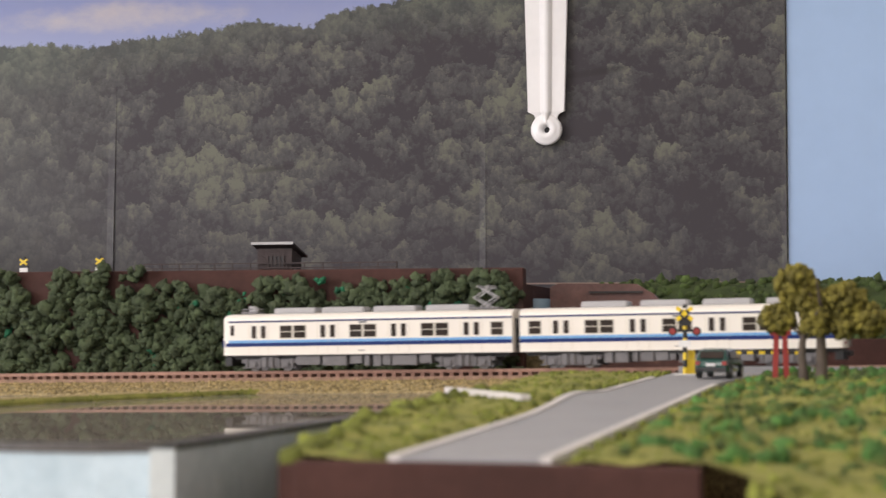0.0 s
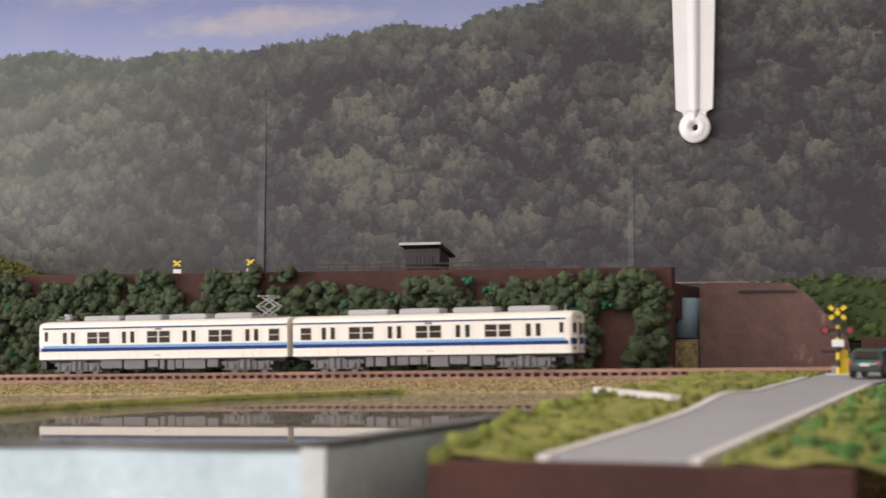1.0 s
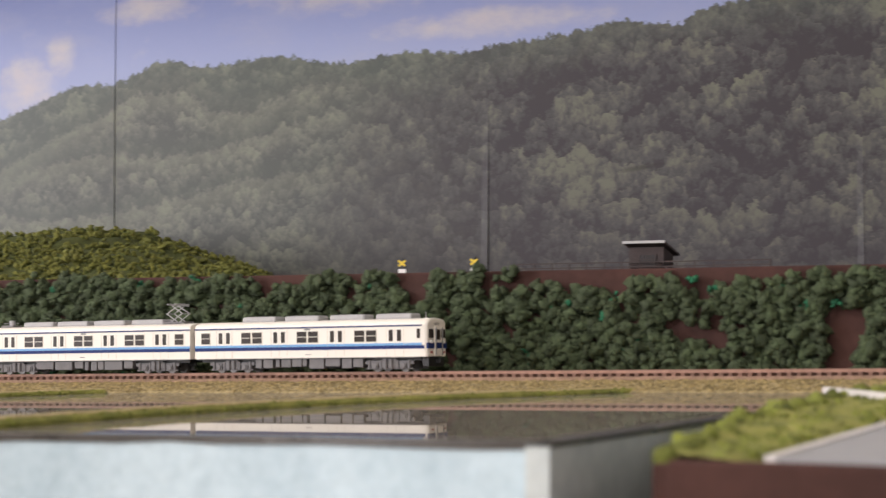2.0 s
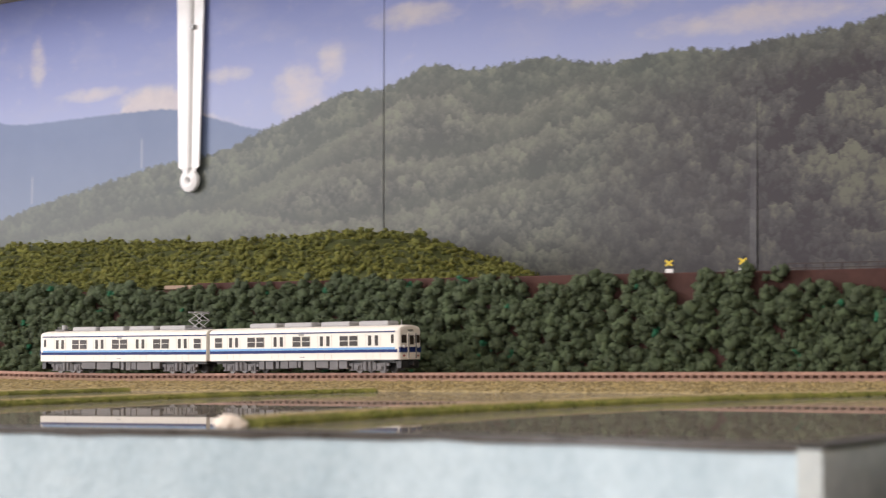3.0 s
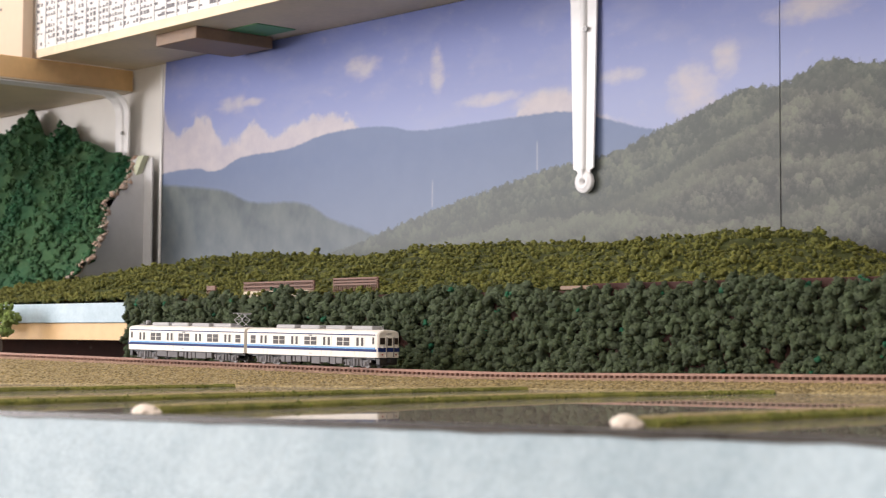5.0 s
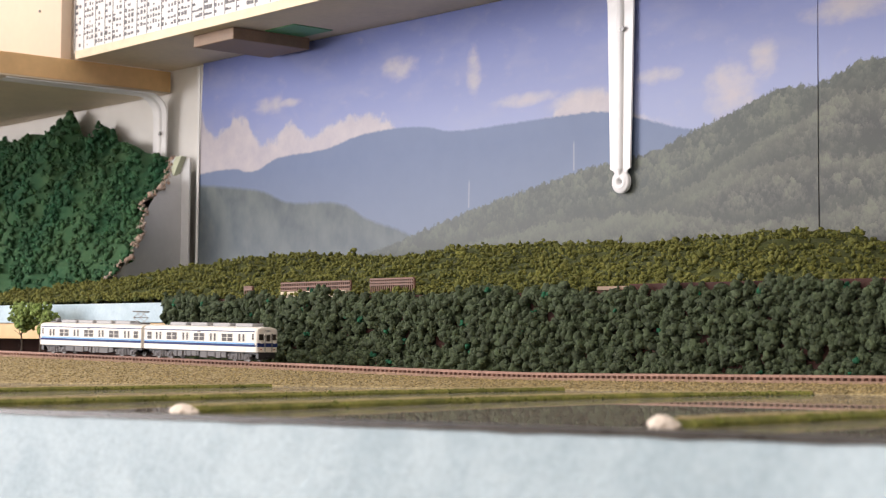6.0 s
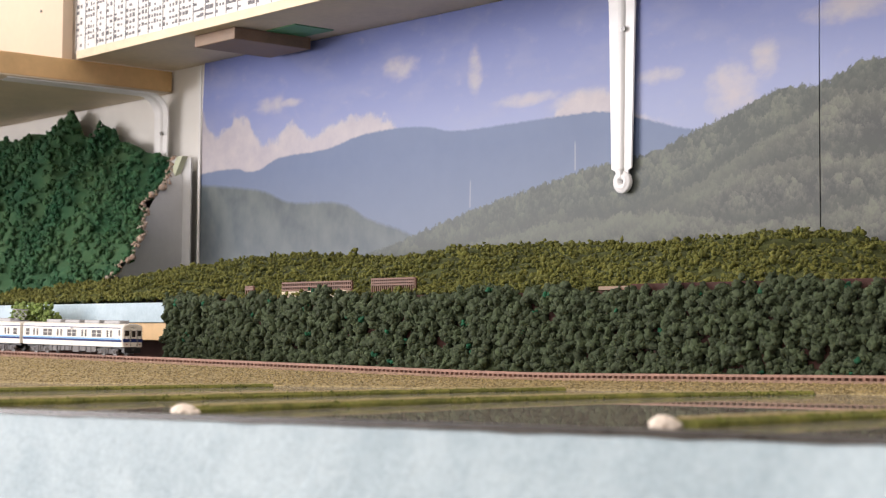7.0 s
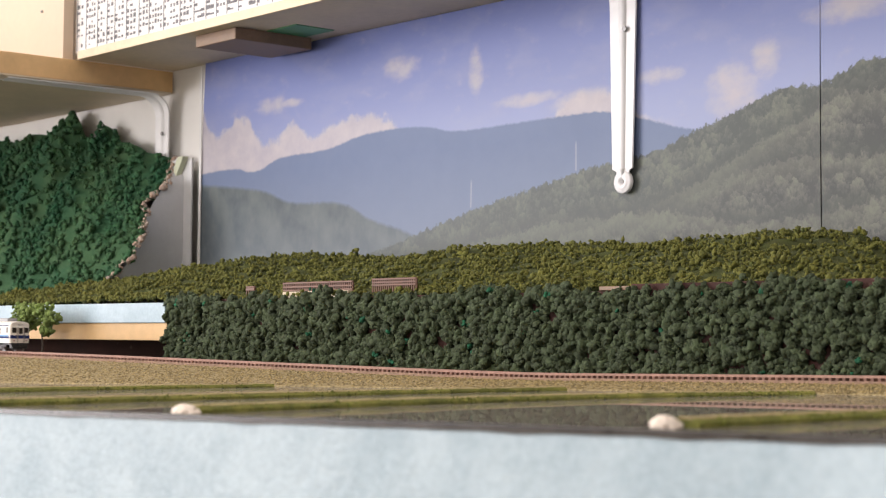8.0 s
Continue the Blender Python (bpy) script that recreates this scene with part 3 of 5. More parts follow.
def bracket(at_x, h):
    e = thing("shelf_bracket", (at_x, 0.9935, Z(h)), "white enamelled steel shelf bracket with a drilled round end", "bracket", "brackets under the shelf")
    # leg: tapered pressed strip with a raised rib, bent over into the arm
    path, w = [(-0.0022, 0.0040), (-0.0024, 0.0072), (-0.0026, 0.0086), (-0.0028, 0.0096), (-0.003, 0.0104)], [0.0070, 0.0069, 0.0074, 0.0090, 0.0110]
    for k in range(9):
        path.append((-0.003, 0.0110 + 0.1315 * k / 8))
        w.append(0.0112 + 0.0036 * k / 8)
    for k in range(1, 9):
        q = k / 8 * math.pi / 2
        path.append((-0.003 - 0.022 * (1 - math.cos(q)), 0.1425 + 0.022 * math.sin(q)))
        w.append(0.0148)
    for k in range(1, 5):
        path.append((-0.025 - 0.17 * k / 4, 0.1645))
        w.append(0.0148 - 0.003 * k / 4)
    bm = bmesh.new()
    rows = []
    for i, ((py, pz), hw) in enumerate(zip(path, w)):
        a, c = path[max(0, i - 1)], path[min(len(path) - 1, i + 1)]
        ty, tz = c[0] - a[0], c[1] - a[1]
        l = math.hypot(ty, tz)
        ny, nz = -tz / l, ty / l
        row = []
        for u, d in ((-1, -0.0012), (-0.96, 0.0), (-0.30, 0.0), (-0.22, 0.0012), (-0.12, 0.0021), (0, 0.0024), (0.12, 0.0021), (0.22, 0.0012), (0.30, 0.0), (0.96, 0.0), (1, -0.0012)):
            row.append(bm.verts.new((u * hw, py + ny * d, pz + nz * d)))
        rows.append(row)
    for r0, r1 in zip(rows, rows[1:]):
        for i in range(len(r0) - 1):
            bm.faces.new((r0[i], r0[i + 1], r1[i + 1], r1[i]))
    part("arm", bm, WHITE_STEEL, e)
    # round end: dished washer with a hole
    bm = bmesh.new()
    prof = [(0.0018, 0.0015), (0.0020, -0.0022), (0.0030, -0.0037), (0.0048, -0.0044), (0.0060, -0.0036), (0.0076, -0.0029), (0.0092, -0.0027), (0.0092, 0.0005)]
    rings = [[bm.verts.new((r * math.cos(q * math.pi / 14), y, r * math.sin(q * math.pi / 14))) for q in range(28)] for r, y in prof]
    for r0, r1 in zip(rings, rings[1:]):
        for i in range(28):
            bm.faces.new((r0[i], r0[(i + 1) % 28], r1[(i + 1) % 28], r1[i]))
    bmesh.ops.recalc_face_normals(bm, faces=bm.faces)
    part("eye", bm, WHITE_STEEL, e, smooth=True)
    part("screw", cyl(0.0022, 0, 0.0012, at=(0, 0), n=12, m=Matrix.Translation((0.004, -0.0045, 0.1225)) @ pose(0, 0, 0, 90)), STEEL, e)
    return e


for x, h in ((-0.1733, 0.126), (-0.936, 0.126), (-1.6385, 0.102)):
    bracket(x, h)

# ---- upper deck ----
deck = thing("upper_deck", (0, 0, 0), "raised upper deck board with a pale blue and pine edge", "layout deck", kind="structure")
part("deck_board", box(-2.6, -0.1375, 0.735, 0.99, Z(0.010), Z(0.0255)), BROWN_BOARD, deck)
part("deck_board", box(-0.137, 0.7, 0.8035, 0.99, Z(0.010), Z(0.0255)), BROWN_BOARD, deck)
part("blue_edge", box(-2.6, -1.176, 0.7165, 0.7345, Z(0.0105), Z(0.0265), 0.0004), BLUE_BOARD, deck, "pale blue painted edge")
part("pine_edge", box(-2.6, -1.176, 0.7185, 0.7345, Z(-0.0038), Z(0.0103), 0.0004), PINE, deck, "bare pine batten")
part("inner_board", box(-2.6, -0.15, 0.80, 0.81, Z(-0.12), Z(0.0098)), BROWN_BOARD, deck)

hedge = thing("retaining_wall", (0, 0, 0), "brown board wall covered with dark green foam bushes beside the track", "hedge wall")
part("board", box(-0.675, -0.1365, 0.722, 0.73, Z(-0.05), Z(0.0322), 0.0005), BROWN_BOARD, hedge)
part("board", box(-1.175, -0.676, 0.7225, 0.7305, Z(-0.06), Z(0.0285), 0.0005), BROWN_BOARD, hedge)
part("cap_strip", box(-0.70, -0.676, 0.7215, 0.731, Z(0.0288), Z(0.0312), 0.0004), OAK, hedge, "bare pale wooden strip")
rng = np.random.default_rng(3)


def hedge_top(x):
    return 0.0275 + 0.002 * math.sin(31 * x) + 0.0015 * math.sin(77 * x + 1) + (0.002 if x < -0.3 else 0)


spots, bright = [], []
under = []
for i in range(1600):
    x = rng.uniform(-1.176, -0.141)
    h = rng.uniform(rail_z(x) - EYE - 0.004, hedge_top(x) - 0.0025)
    if noise.noise(Vector((x * 34, h * 60, 4))) < (0.33 if x > -0.33 else 0.68):
        under.append((x, 0.7225, Z(h), rng.uniform(0.0022, 0.0042)))
for i in range(2500):
    x = rng.uniform(-1.177, -0.139)
    top = hedge_top(x) - (0.0012 if x > -0.2 else 0)
    low = rail_z(x) - EYE - 0.004
    h = rng.uniform(low, top)
    if noise.noise(Vector((x * 34, h * 60, 4))) > (0.33 if x > -0.33 else 0.68) and rng.random() < 0.9:
        continue
    vivid = rng.random() < 0.026
    spread = rng.uniform(0.0018, 0.0034)
    out = rng.uniform(0.0, 0.0045)
    for k in range(4 if vivid else 6):
        o = rng.normal(size=3) * spread * 0.55
        (bright if vivid else spots).append((x + o[0], min(0.7225, 0.7212 - out + 0.6 * o[1]), Z(h + o[2]), rng.uniform(0.0012, 0.0027) * (0.6 if vivid else 1)))
tagged(clumps("under_bushes", under, HEDGE_LEAF, hedge, sub=2, rough=0.9, seed=2), kind="stuff")
tagged(clumps("bushes", spots, HEDGE_LEAF, hedge, sub=2, rough=0.9, seed=1, kinds=9), kind="stuff")
flecks("loose_leaves", spots, 4, 0.00055, HEDGE_LEAF, hedge, 12)
tagged(clumps("bright_bushes", bright, BRIGHT_LEAF, hedge, sub=2, rough=0.75, seed=9), kind="stuff")

# ---- olive mound on the deck ----
mound = thing("olive_mound", (0, 0, 0), "long olive green turf mound on the upper deck", "mound")


def mound_point(u, v):
    x = -1.78 + u * (1.78 - 0.47)
    y = 0.738 + 0.245 * v
    tail = min(1.0, max(0.0, (x + 1.78) / 0.55)) ** 0.7
    head = min(1.0, max(0.0, (-0.60 * y - x) / 0.15)) ** 0.6
    crest = 0.0475 - 0.0075 * min(1.0, max(0.0, (x + 1.25) / 0.5)) + 0.004 * math.sin(7 * x) + 0.003 * math.sin(19 * x + 1)
    rise = crest * tail * head * math.sin(min(1.0, 0.06 + v * 1.25) * math.pi / 2)
    lump = (0.004 * noise.fractal(Vector((x * 28, y * 28, 0)), 0.8, 2.0, 3) + 0.0030 * noise.noise(Vector((x * 95, y * 80, 5)))) * min(1, rise / 0.01)
    return (x, y, Z(0.026 + rise + lump))


# Darker copy of the olive turf: shade between the tufts put into colour.
SHADE_OLIVE = mat("olive_turf_shade", (0.056, 0.068, 0.012), 0.95, scale=120, vary=0.2, bump=0.9, bump_scale=1200, island=0.2)
part("body", sheet(260, 40, mound_point), SHADE_OLIVE, mound, smooth=True)
spots, dark = [], []
for i in range(10500):
    x, y, z = mound_point(rng.random(), rng.random() ** 1.5)
    if x > -0.60 * y + 0.004:
        continue
    size = rng.uniform(0.7, 1.25) * (1.5 if rng.random() < 0.06 else 1)
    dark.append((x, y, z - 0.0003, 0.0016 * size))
    for k in range(3):
        o = rng.normal(size=3) * 0.0014 * size
        spots.append((x + o[0], y - 0.0004 + o[1], z + 0.0008 * size + 0.7 * o[2], rng.uniform(0.0007, 0.0016) * size))
flecks("loose_leaves", spots, 3, 0.0006, OLIVE_LEAF, mound, 13)
tagged(clumps("turf", spots, OLIVE_LEAF, mound, sub=1, rough=0.9, seed=20, kinds=9), kind="stuff")
tagged(clumps("low_turf", dark, SHADE_OLIVE, mound, sub=1, rough=0.8, seed=33), kind="stuff")
FENCE_BROWN = mat("reddish_brown_plastic", (0.17, 0.085, 0.055), 0.6, scale=200, vary=0.2)
for a, b, h0, h1 in ((-1.048, -0.963, 0.0335, 0.0408), (-0.940, -0.892, 0.0358, 0.0416), (-1.097, -1.086, 0.035, 0.039)):
    f = thing("lattice_fence", (0, 0, 0), "low brown lattice fence at the edge of the mound", "fence", "lattice fences")
    n = max(4, int((b - a) / 0.0022))
    for k in range(n + 1):
        x = a + (b - a) * k / n
        part("post", box(x - 0.0004, x + 0.0004, 0.741, 0.7418, Z(h0 - 0.004), Z(h1)), FENCE_BROWN, f)
    for h in (h0 + 0.001, (h0 + h1) / 2, h1 - 0.0008):
        part("rail", box(a, b, 0.7405, 0.7412, Z(h - 0.0005), Z(h + 0.0005)), FENCE_BROWN, f)
    part("backing", box(a, b, 0.7422, 0.7426, Z(h0), Z(h1 - 0.001)), FENCE_BROWN, f)
strip_ = part("wood_strip", box(-1.043, -0.963, 0.737, 0.742, Z(0.0285), Z(0.0335), 0.0003), PLY)
tagged(strip_, "bare pale wooden strip under the lattice fence", "strip")

# ---- hut, fence and signs on the deck ----
hut = thing("wooden_hut", (0, 0, 0), "small dark weathered wooden hut with a lattice window on the deck", "hut")
bm = bmesh.new()
X0, X1, Y0, Y1 = -0.2850, -0.2675, 0.80, 0.8155
vs = [bm.verts.new(p) for p in ((X0, Y0, Z(0.0255)), (X1, Y0, Z(0.0255)), (X1, Y1, Z(0.0255)), (X0, Y1, Z(0.0255)), (X0, Y0, Z(0.0462)), (X1, Y0, Z(0.0462)), (X1, Y1, Z(0.0428)), (X0, Y1, Z(0.0428)))]
for f in ((0, 1, 2, 3), (4, 5, 6, 7), (0, 1, 5, 4), (1, 2, 6, 5), (2, 3, 7, 6), (3, 0, 4, 7)):
    bm.faces.new([vs[i] for i in f])
bmesh.ops.recalc_face_normals(bm, faces=bm.faces)
part("cabin", bm, WEATHERED, hut)
for k in range(14):
    h = 0.0285 + k * 0.00125
    part("board", box(X0 - 0.0002, X1 + 0.0002, Y0 - 0.0004, Y0 - 0.0001, Z(h), Z(h + 0.001)), WEATHERED, hut)
part("window_recess", box(X0 + 0.0055, X0 + 0.0137, Y0 - 0.0006, Y0 - 0.0004, Z(0.030), Z(0.0425)), DARK, hut)
for k in range(5):
    x = X0 + 0.0055 + 0.00205 * k
    part("mullion", box(x - 0.0002, x + 0.0002, Y0 - 0.0011, Y0 - 0.0006, Z(0.030), Z(0.0425)), WEATHERED, hut)
for h in (0.0378, 0.0401, 0.0425):
    part("glazing_bar", box(X0 + 0.0053, X0 + 0.0139, Y0 - 0.001, Y0 - 0.0006, Z(h - 0.0002), Z(h + 0.0002)), WEATHERED, hut)
part("lower_panel", box(X0 + 0.0055, X0 + 0.0137, Y0 - 0.0009, Y0 - 0.0006, Z(0.030), Z(0.0372)), WEATHERED, hut)
part("side_window", box(X1 + 0.0001, X1 + 0.0005, 0.803, 0.810, Z(0.030), Z(0.036)), LIGHT_CARD, hut)
part("side_pane", box(X1 + 0.0005, X1 + 0.0007, 0.8036, 0.8094, Z(0.0305), Z(0.0355)), DARK, hut)
part("roof", box(-0.0108, 0.0108, -0.012, 0.012, -0.0005, 0.0005, m=Matrix.Translation((-0.2765, 0.8085, Z(0.0458))) @ pose(0, 0, 0, -13)), WEATHERED, hut)
part("roof_edge", box(-0.0109, 0.0109, -0.0127, -0.0121, -0.0007, 0.0006, m=Matrix.Translation((-0.2765, 0.8085, Z(0.0458))) @ pose(0, 0, 0, -13)), ROOF_GREY, hut, "worn pale roof edge")
fence = thing("rail_fence", (0, 0, 0), "thin dark rail fence beside the hut", "fence")
for k in range(15):
    x = -0.345 + 0.0094 * k
    part("post", box(x - 0.0003, x + 0.0003, 0.7985, 0.7991, Z(0.0255), Z(0.0392)), WEATHERED, fence)
for h in (0.0388, 0.0365):
    part("rail", box(-0.345, -0.2134, 0.7979, 0.7985, Z(h - 0.0003), Z(h + 0.0003)), WEATHERED, fence)


def cross_sign(at):
    e = thing("crossing_sign", at, "small yellow and black railway crossing sign with a white plate", "sign", "signs on the deck")
    part("post", cyl(0.0006, 0, 0.018, n=8), BLACK, e)
    for a in (35, -35):
        arm = part("crossbar", box(-0.0024, 0.0024, -0.0004, 0.0004, -0.0005, 0.0005, m=Matrix.Translation((0, -0.0011 - 0.0003 * (a > 0), 0.0152)) @ pose(0, 0, 0, 0, a)), YELLOW, e)
    part("plate", box(-0.0022, 0.0022, -0.0013, -0.0008, 0.0100, 0.0122), PAPER, e)
    part("lamp_box", box(-0.0022, 0.0022, -0.0012, 0, 0.0126, 0.0134), BLACK, e)
    return e


cross_sign((-0.4115, 0.80, Z(0.0255)))
cross_sign((-0.3695, 0.80, Z(0.0255)))

# ---- hillside at the far corner ----
hill = thing("hillside", (0, 0, 0), "steep dark green foam hillside with a broken plaster edge", "hill")


def hill_point(u, v):
    x = -2.45 + u * (2.45 - 1.615)
    top = 0.245 - 0.05 * max(0.0, min(1.0, (x + 1.76) / 0.14)) ** 0.8 + 0.02 * math.exp(-((x + 1.838) / 0.03) ** 2) - 0.02 * math.exp(-((x + 1.79) / 0.015) ** 2)
    top += 0.008 * noise.noise(Vector((x * 20, 2, 0)))
    h = 0.028 + (top - 0.028) * v
    y = 0.885 + 0.10 * v ** 0.8 - 0.02 * math.sin(math.pi * v)
    d = 0.03 * noise.fractal(Vector((x * 11, h * 16, 1)), 0.8, 2.0, 4)
    x += 0.05 * u ** 5 * math.sin(math.pi * v ** 0.9)
    return (x + 0.3 * d * u, y + d * (1 - 0.6 * v), Z(h))


part("body", sheet(90, 40, hill_point), HILL_LEAF, hill, smooth=True)
spots = []
for i in range(2300):
    x, y, z = hill_point(rng.random() ** 0.7, rng.random())
    r_ = rng.uniform(0.002, 0.005)
    for k in range(3):
        o = rng.normal(size=3) * r_ * 0.6
        spots.append((x + o[0], y - 0.001 + 0.5 * o[1] - 0.35 * r_, z + o[2], rng.uniform(0.0011, 0.0030)))
flecks("loose_leaves", spots, 2, 0.0007, HILL_LEAF, hill, 14)
tagged(clumps("turf", spots, HILL_LEAF, hill, sub=2, rough=0.9, seed=40, kinds=9), kind="stuff")
edge = []
for i in range(260):
    v = rng.random()
    x, y, z = hill_point(1.0, v)
    edge.append((x + rng.uniform(-0.004, 0.004), y + rng.uniform(-0.003, 0.003), z, rng.uniform(0.0006, 0.0022) * (2.0 if rng.random() < 0.12 else 1)))
tagged(clumps("plaster_edge", edge, FILLER, hill, sub=1, rough=0.9, seed=41), kind="stuff")
bm = bmesh.new()
rim_ = [Vector(hill_point(1.0, k / 24)) + Vector((0.001, 0.0015, 0)) for k in range(25)]
for turn in range(6):
    for p, q, r in zip(rim_, rim_[1:], rim_[2:]):
        q.x, q.y = (p.x + q.x + r.x) / 3, (p.y + q.y + r.y) / 3
back_ = [Vector((min(-1.584, max(p.x + 0.012, -1.606)), 0.9885, p.z)) for p in rim_]
fa, ba = [bm.verts.new(p) for p in rim_], [bm.verts.new(p) for p in back_]
for i in range(24):
    bm.faces.new((fa[i], fa[i + 1], ba[i + 1], ba[i]))
part("end_card", bm, LIGHT_CARD, hill, "grey card closing the cut end", smooth=True)
card = part("grey_card", box(-1.72, -1.568, 0.986, 0.9875, Z(0.026), Z(0.192)), LIGHT_CARD)
tagged(card, "plain grey card standing between the hillside and the print", "card")
wedge = bmesh.new()
tri = [(-1.603, 0.166), (-1.586, 0.194), (-1.574, 0.194), (-1.590, 0.172)]
front_, back_ = [wedge.verts.new((x, 0.979, Z(h))) for x, h in tri], [wedge.verts.new((x, 0.9855, Z(h))) for x, h in tri]
wedge.faces.new(front_)
wedge.faces.new(back_[::-1])
for k in range(4):
    wedge.faces.new((front_[k], back_[k], back_[(k + 1) % 4], front_[(k + 1) % 4]))
bmesh.ops.recalc_face_normals(wedge, faces=wedge.faces)
tagged(part("foam_offcut", wedge, mat("pale_green_foam", (0.55, 0.58, 0.42), 0.8, scale=60)), "slim pale green foam offcut on the grey card", "offcut")

# ---- low ground: bank, paddies, dikes ----
ground = thing("ground", (0, 0, 0), "layout base with straw coloured banks and flooded paddies", "ground", kind="structure")
xs = np.linspace(-2.4, 0.6, 150)


def bank_foot(x):
    d = max(0.0, -0.55 - x)
    return 0.040 + 0.10 * d


def bank_section(x):
    y, w, r = track_y(x), water_z(x), rail_z(x)
    f = bank_foot(x)
    wav = 0.002 * noise.noise(Vector((x * 40, 0, 0)))
    ring = [(x, y - f + wav, w - 0.002), (x, y - f + 0.004 + wav, w + 0.0012), (x, y - 0.6 * f, w + 0.55 * (r - w) - 0.001), (x, y - 0.018, r - 0.004), (x, y + 0.038, r - 0.004), (x, y + 0.06, r - 0.006)]
    return ring + [(x, y + 0.06, w - 0.1), (x, y - f, w - 0.1)]


part("bank", strip(xs, bank_section), BANK, ground)


GRAIN = mat("straw_grain", (0.27, 0.205, 0.09), 0.95, scale=300, vary=0.3, island=0.45)
grains = []
for i in range(15000):
    x = rng.uniform(-1.45, -0.11)
    r5 = bank_section(x)
    k = rng.integers(1, 3)
    q = rng.random()
    p = Vector(r5[k]).lerp(Vector(r5[k + 1]), q)
    grains.append((p.x, p.y, p.z, rng.uniform(0.0003, 0.0008)))
tagged(clumps("straw_grains", grains, GRAIN, ground, sub=1, rough=0.5, seed=55), kind="stuff")


def front_y(x):
    """The gently bent front edge of the paddy board."""
    y = 0.0
    for k in range(-3, 4):
        q = x + 0.013 * k
        y += 0.289 + 0.16 * min(0.08, max(0.0, -0.123 - q)) - 0.13 * max(0.0, -0.205 - q) * (1 if q > -0.6 else 0.9)
    return y / 7


xw = np.linspace(-2.2, -0.1235, 170)
part("water", strip(xw, lambda x: [(x, front_y(x) + 0.005, water_z(x) - 0.0003), (x, track_y(x) - 0.03, water_z(x) + 0.0005), (x, track_y(x) - 0.03, water_z(x) - 0.004), (x, front_y(x) + 0.005, water_z(x) - 0.004)]), WATER, ground)
rim = 0.0006
part("front_board", strip(xw, lambda x: [(x, front_y(x), water_z(x) + rim), (x, front_y(x) + 0.0048, water_z(x) + rim), (x, front_y(x) + 0.0048, Z(-0.151)), (x, front_y(x), Z(-0.151))]), BLUE_BOARD, ground, "pale blue painted front board")
part("end_board", box(-0.1233, -0.1185, 0.2888, 0.60, Z(-0.151), water_z(-0.12) + 0.0006), STAINED, ground, "stained greyish blue end board")
DRIP = mat("dark_water_stain", (0.05, 0.045, 0.04), 0.3, scale=200, vary=0.3)
part("wet_end", box(-0.1237, -0.1181, 0.2888, 0.60, water_z(-0.12) - 0.0002, water_z(-0.12) + 0.0009, 0.0002), DRIP, ground, "dark stained rim")
part("wet_edge", strip(xw, lambda x: [(x, front_y(x) - 0.0004, water_z(x) + 0.0009), (x, front_y(x) + 0.0052, water_z(x) + 0.0009), (x, front_y(x) + 0.0052, water_z(x) - 0.0006), (x, front_y(x) - 0.0004, water_z(x) - 0.0008 - 0.0006 * noise.noise(Vector((x * 60, 0, 0))))]), DRIP, ground, "dark stained rim")


WARM_PLASTER = mat("warm_white_plaster", (0.80, 0.70, 0.60), 0.85, scale=150, vary=0.12, bump=0.5, bump_scale=600)


def dike(p0, p1, p2, stone, shift=0.0):
    e = thing("paddy_dike", (0, 0, 0), "narrow grassy paddy dike with a straw coloured crest", "dike", "paddy dikes")
    A, B, C = (Vector((*p, 0)) for p in (p0, p1, p2))

    def at(k):
        p = A * (2 * (k - 0.5) * (k - 1)) + B * (4 * k * (1 - k)) + C * (2 * k * (k - 0.5))
        d = (A * (4 * k - 3) + B * (4 - 8 * k) + C * (4 * k - 1)).normalized()
        return p, Vector((d.y, -d.x, 0))

    def ring(prof):
        def f(k):
            p, s = at(k)
            j = 0.0006 * noise.noise(Vector((k * 25, p0[0] * 50, 0)))
            return [tuple(p + s * (a_ + j) + Vector((0, 0, water_z(p.x) + b_ + 0.4 * j))) for a_, b_ in prof]
        return f

    ks = np.linspace(0, 1, 70)
    part("sides", strip(ks, ring(((-0.0046, -0.002), (-0.0040, 0.0012), (-0.003, 0.0022), (0.003, 0.0022), (0.0040, 0.0012), (0.0046, -0.002)))), GRASS, e)
    part("crest", strip(ks, ring(((-0.0026, 0.0018), (-0.0018, 0.0027), (0.0018, 0.0027), (0.0026, 0.0018)))), STRAW, e, "dry straw crest")
    rg = np.random.default_rng(int(abs(p0[0]) * 1000))
    tf = []
    for i in range(650):
        a_ = rg.choice((-1, 1)) * rg.uniform(0.0024, 0.0044)
        p, s = at(rg.random())
        p = p + s * a_
        tf.append((p.x, p.y, water_z(p.x) + 0.0022 - 0.8 * (abs(a_) - 0.0024), rg.uniform(0.0003, 0.0007)))
    tagged(clumps("turf", tf, TUFT, e, sub=1, rough=0.6, seed=50), kind="stuff")
    if stone:
        bm = bmesh.new()
        bmesh.ops.create_icosphere(bm, subdivisions=4, radius=1)
        for v in bm.verts:
            n_ = 1 + 0.25 * noise.noise(v.co * 2.5)
            v.co = Vector((v.co.x * stone * n_, v.co.y * 0.0042 * n_, max(-0.3, v.co.z) * 0.0031 * (1 - 0.2 * v.co.x))) + Vector((p0[0] + shift, p0[1] - 0.004, water_z(p0[0])))
        part("end_block", bm, WARM_PLASTER, e, "bare white plaster end", smooth=True)
    return e


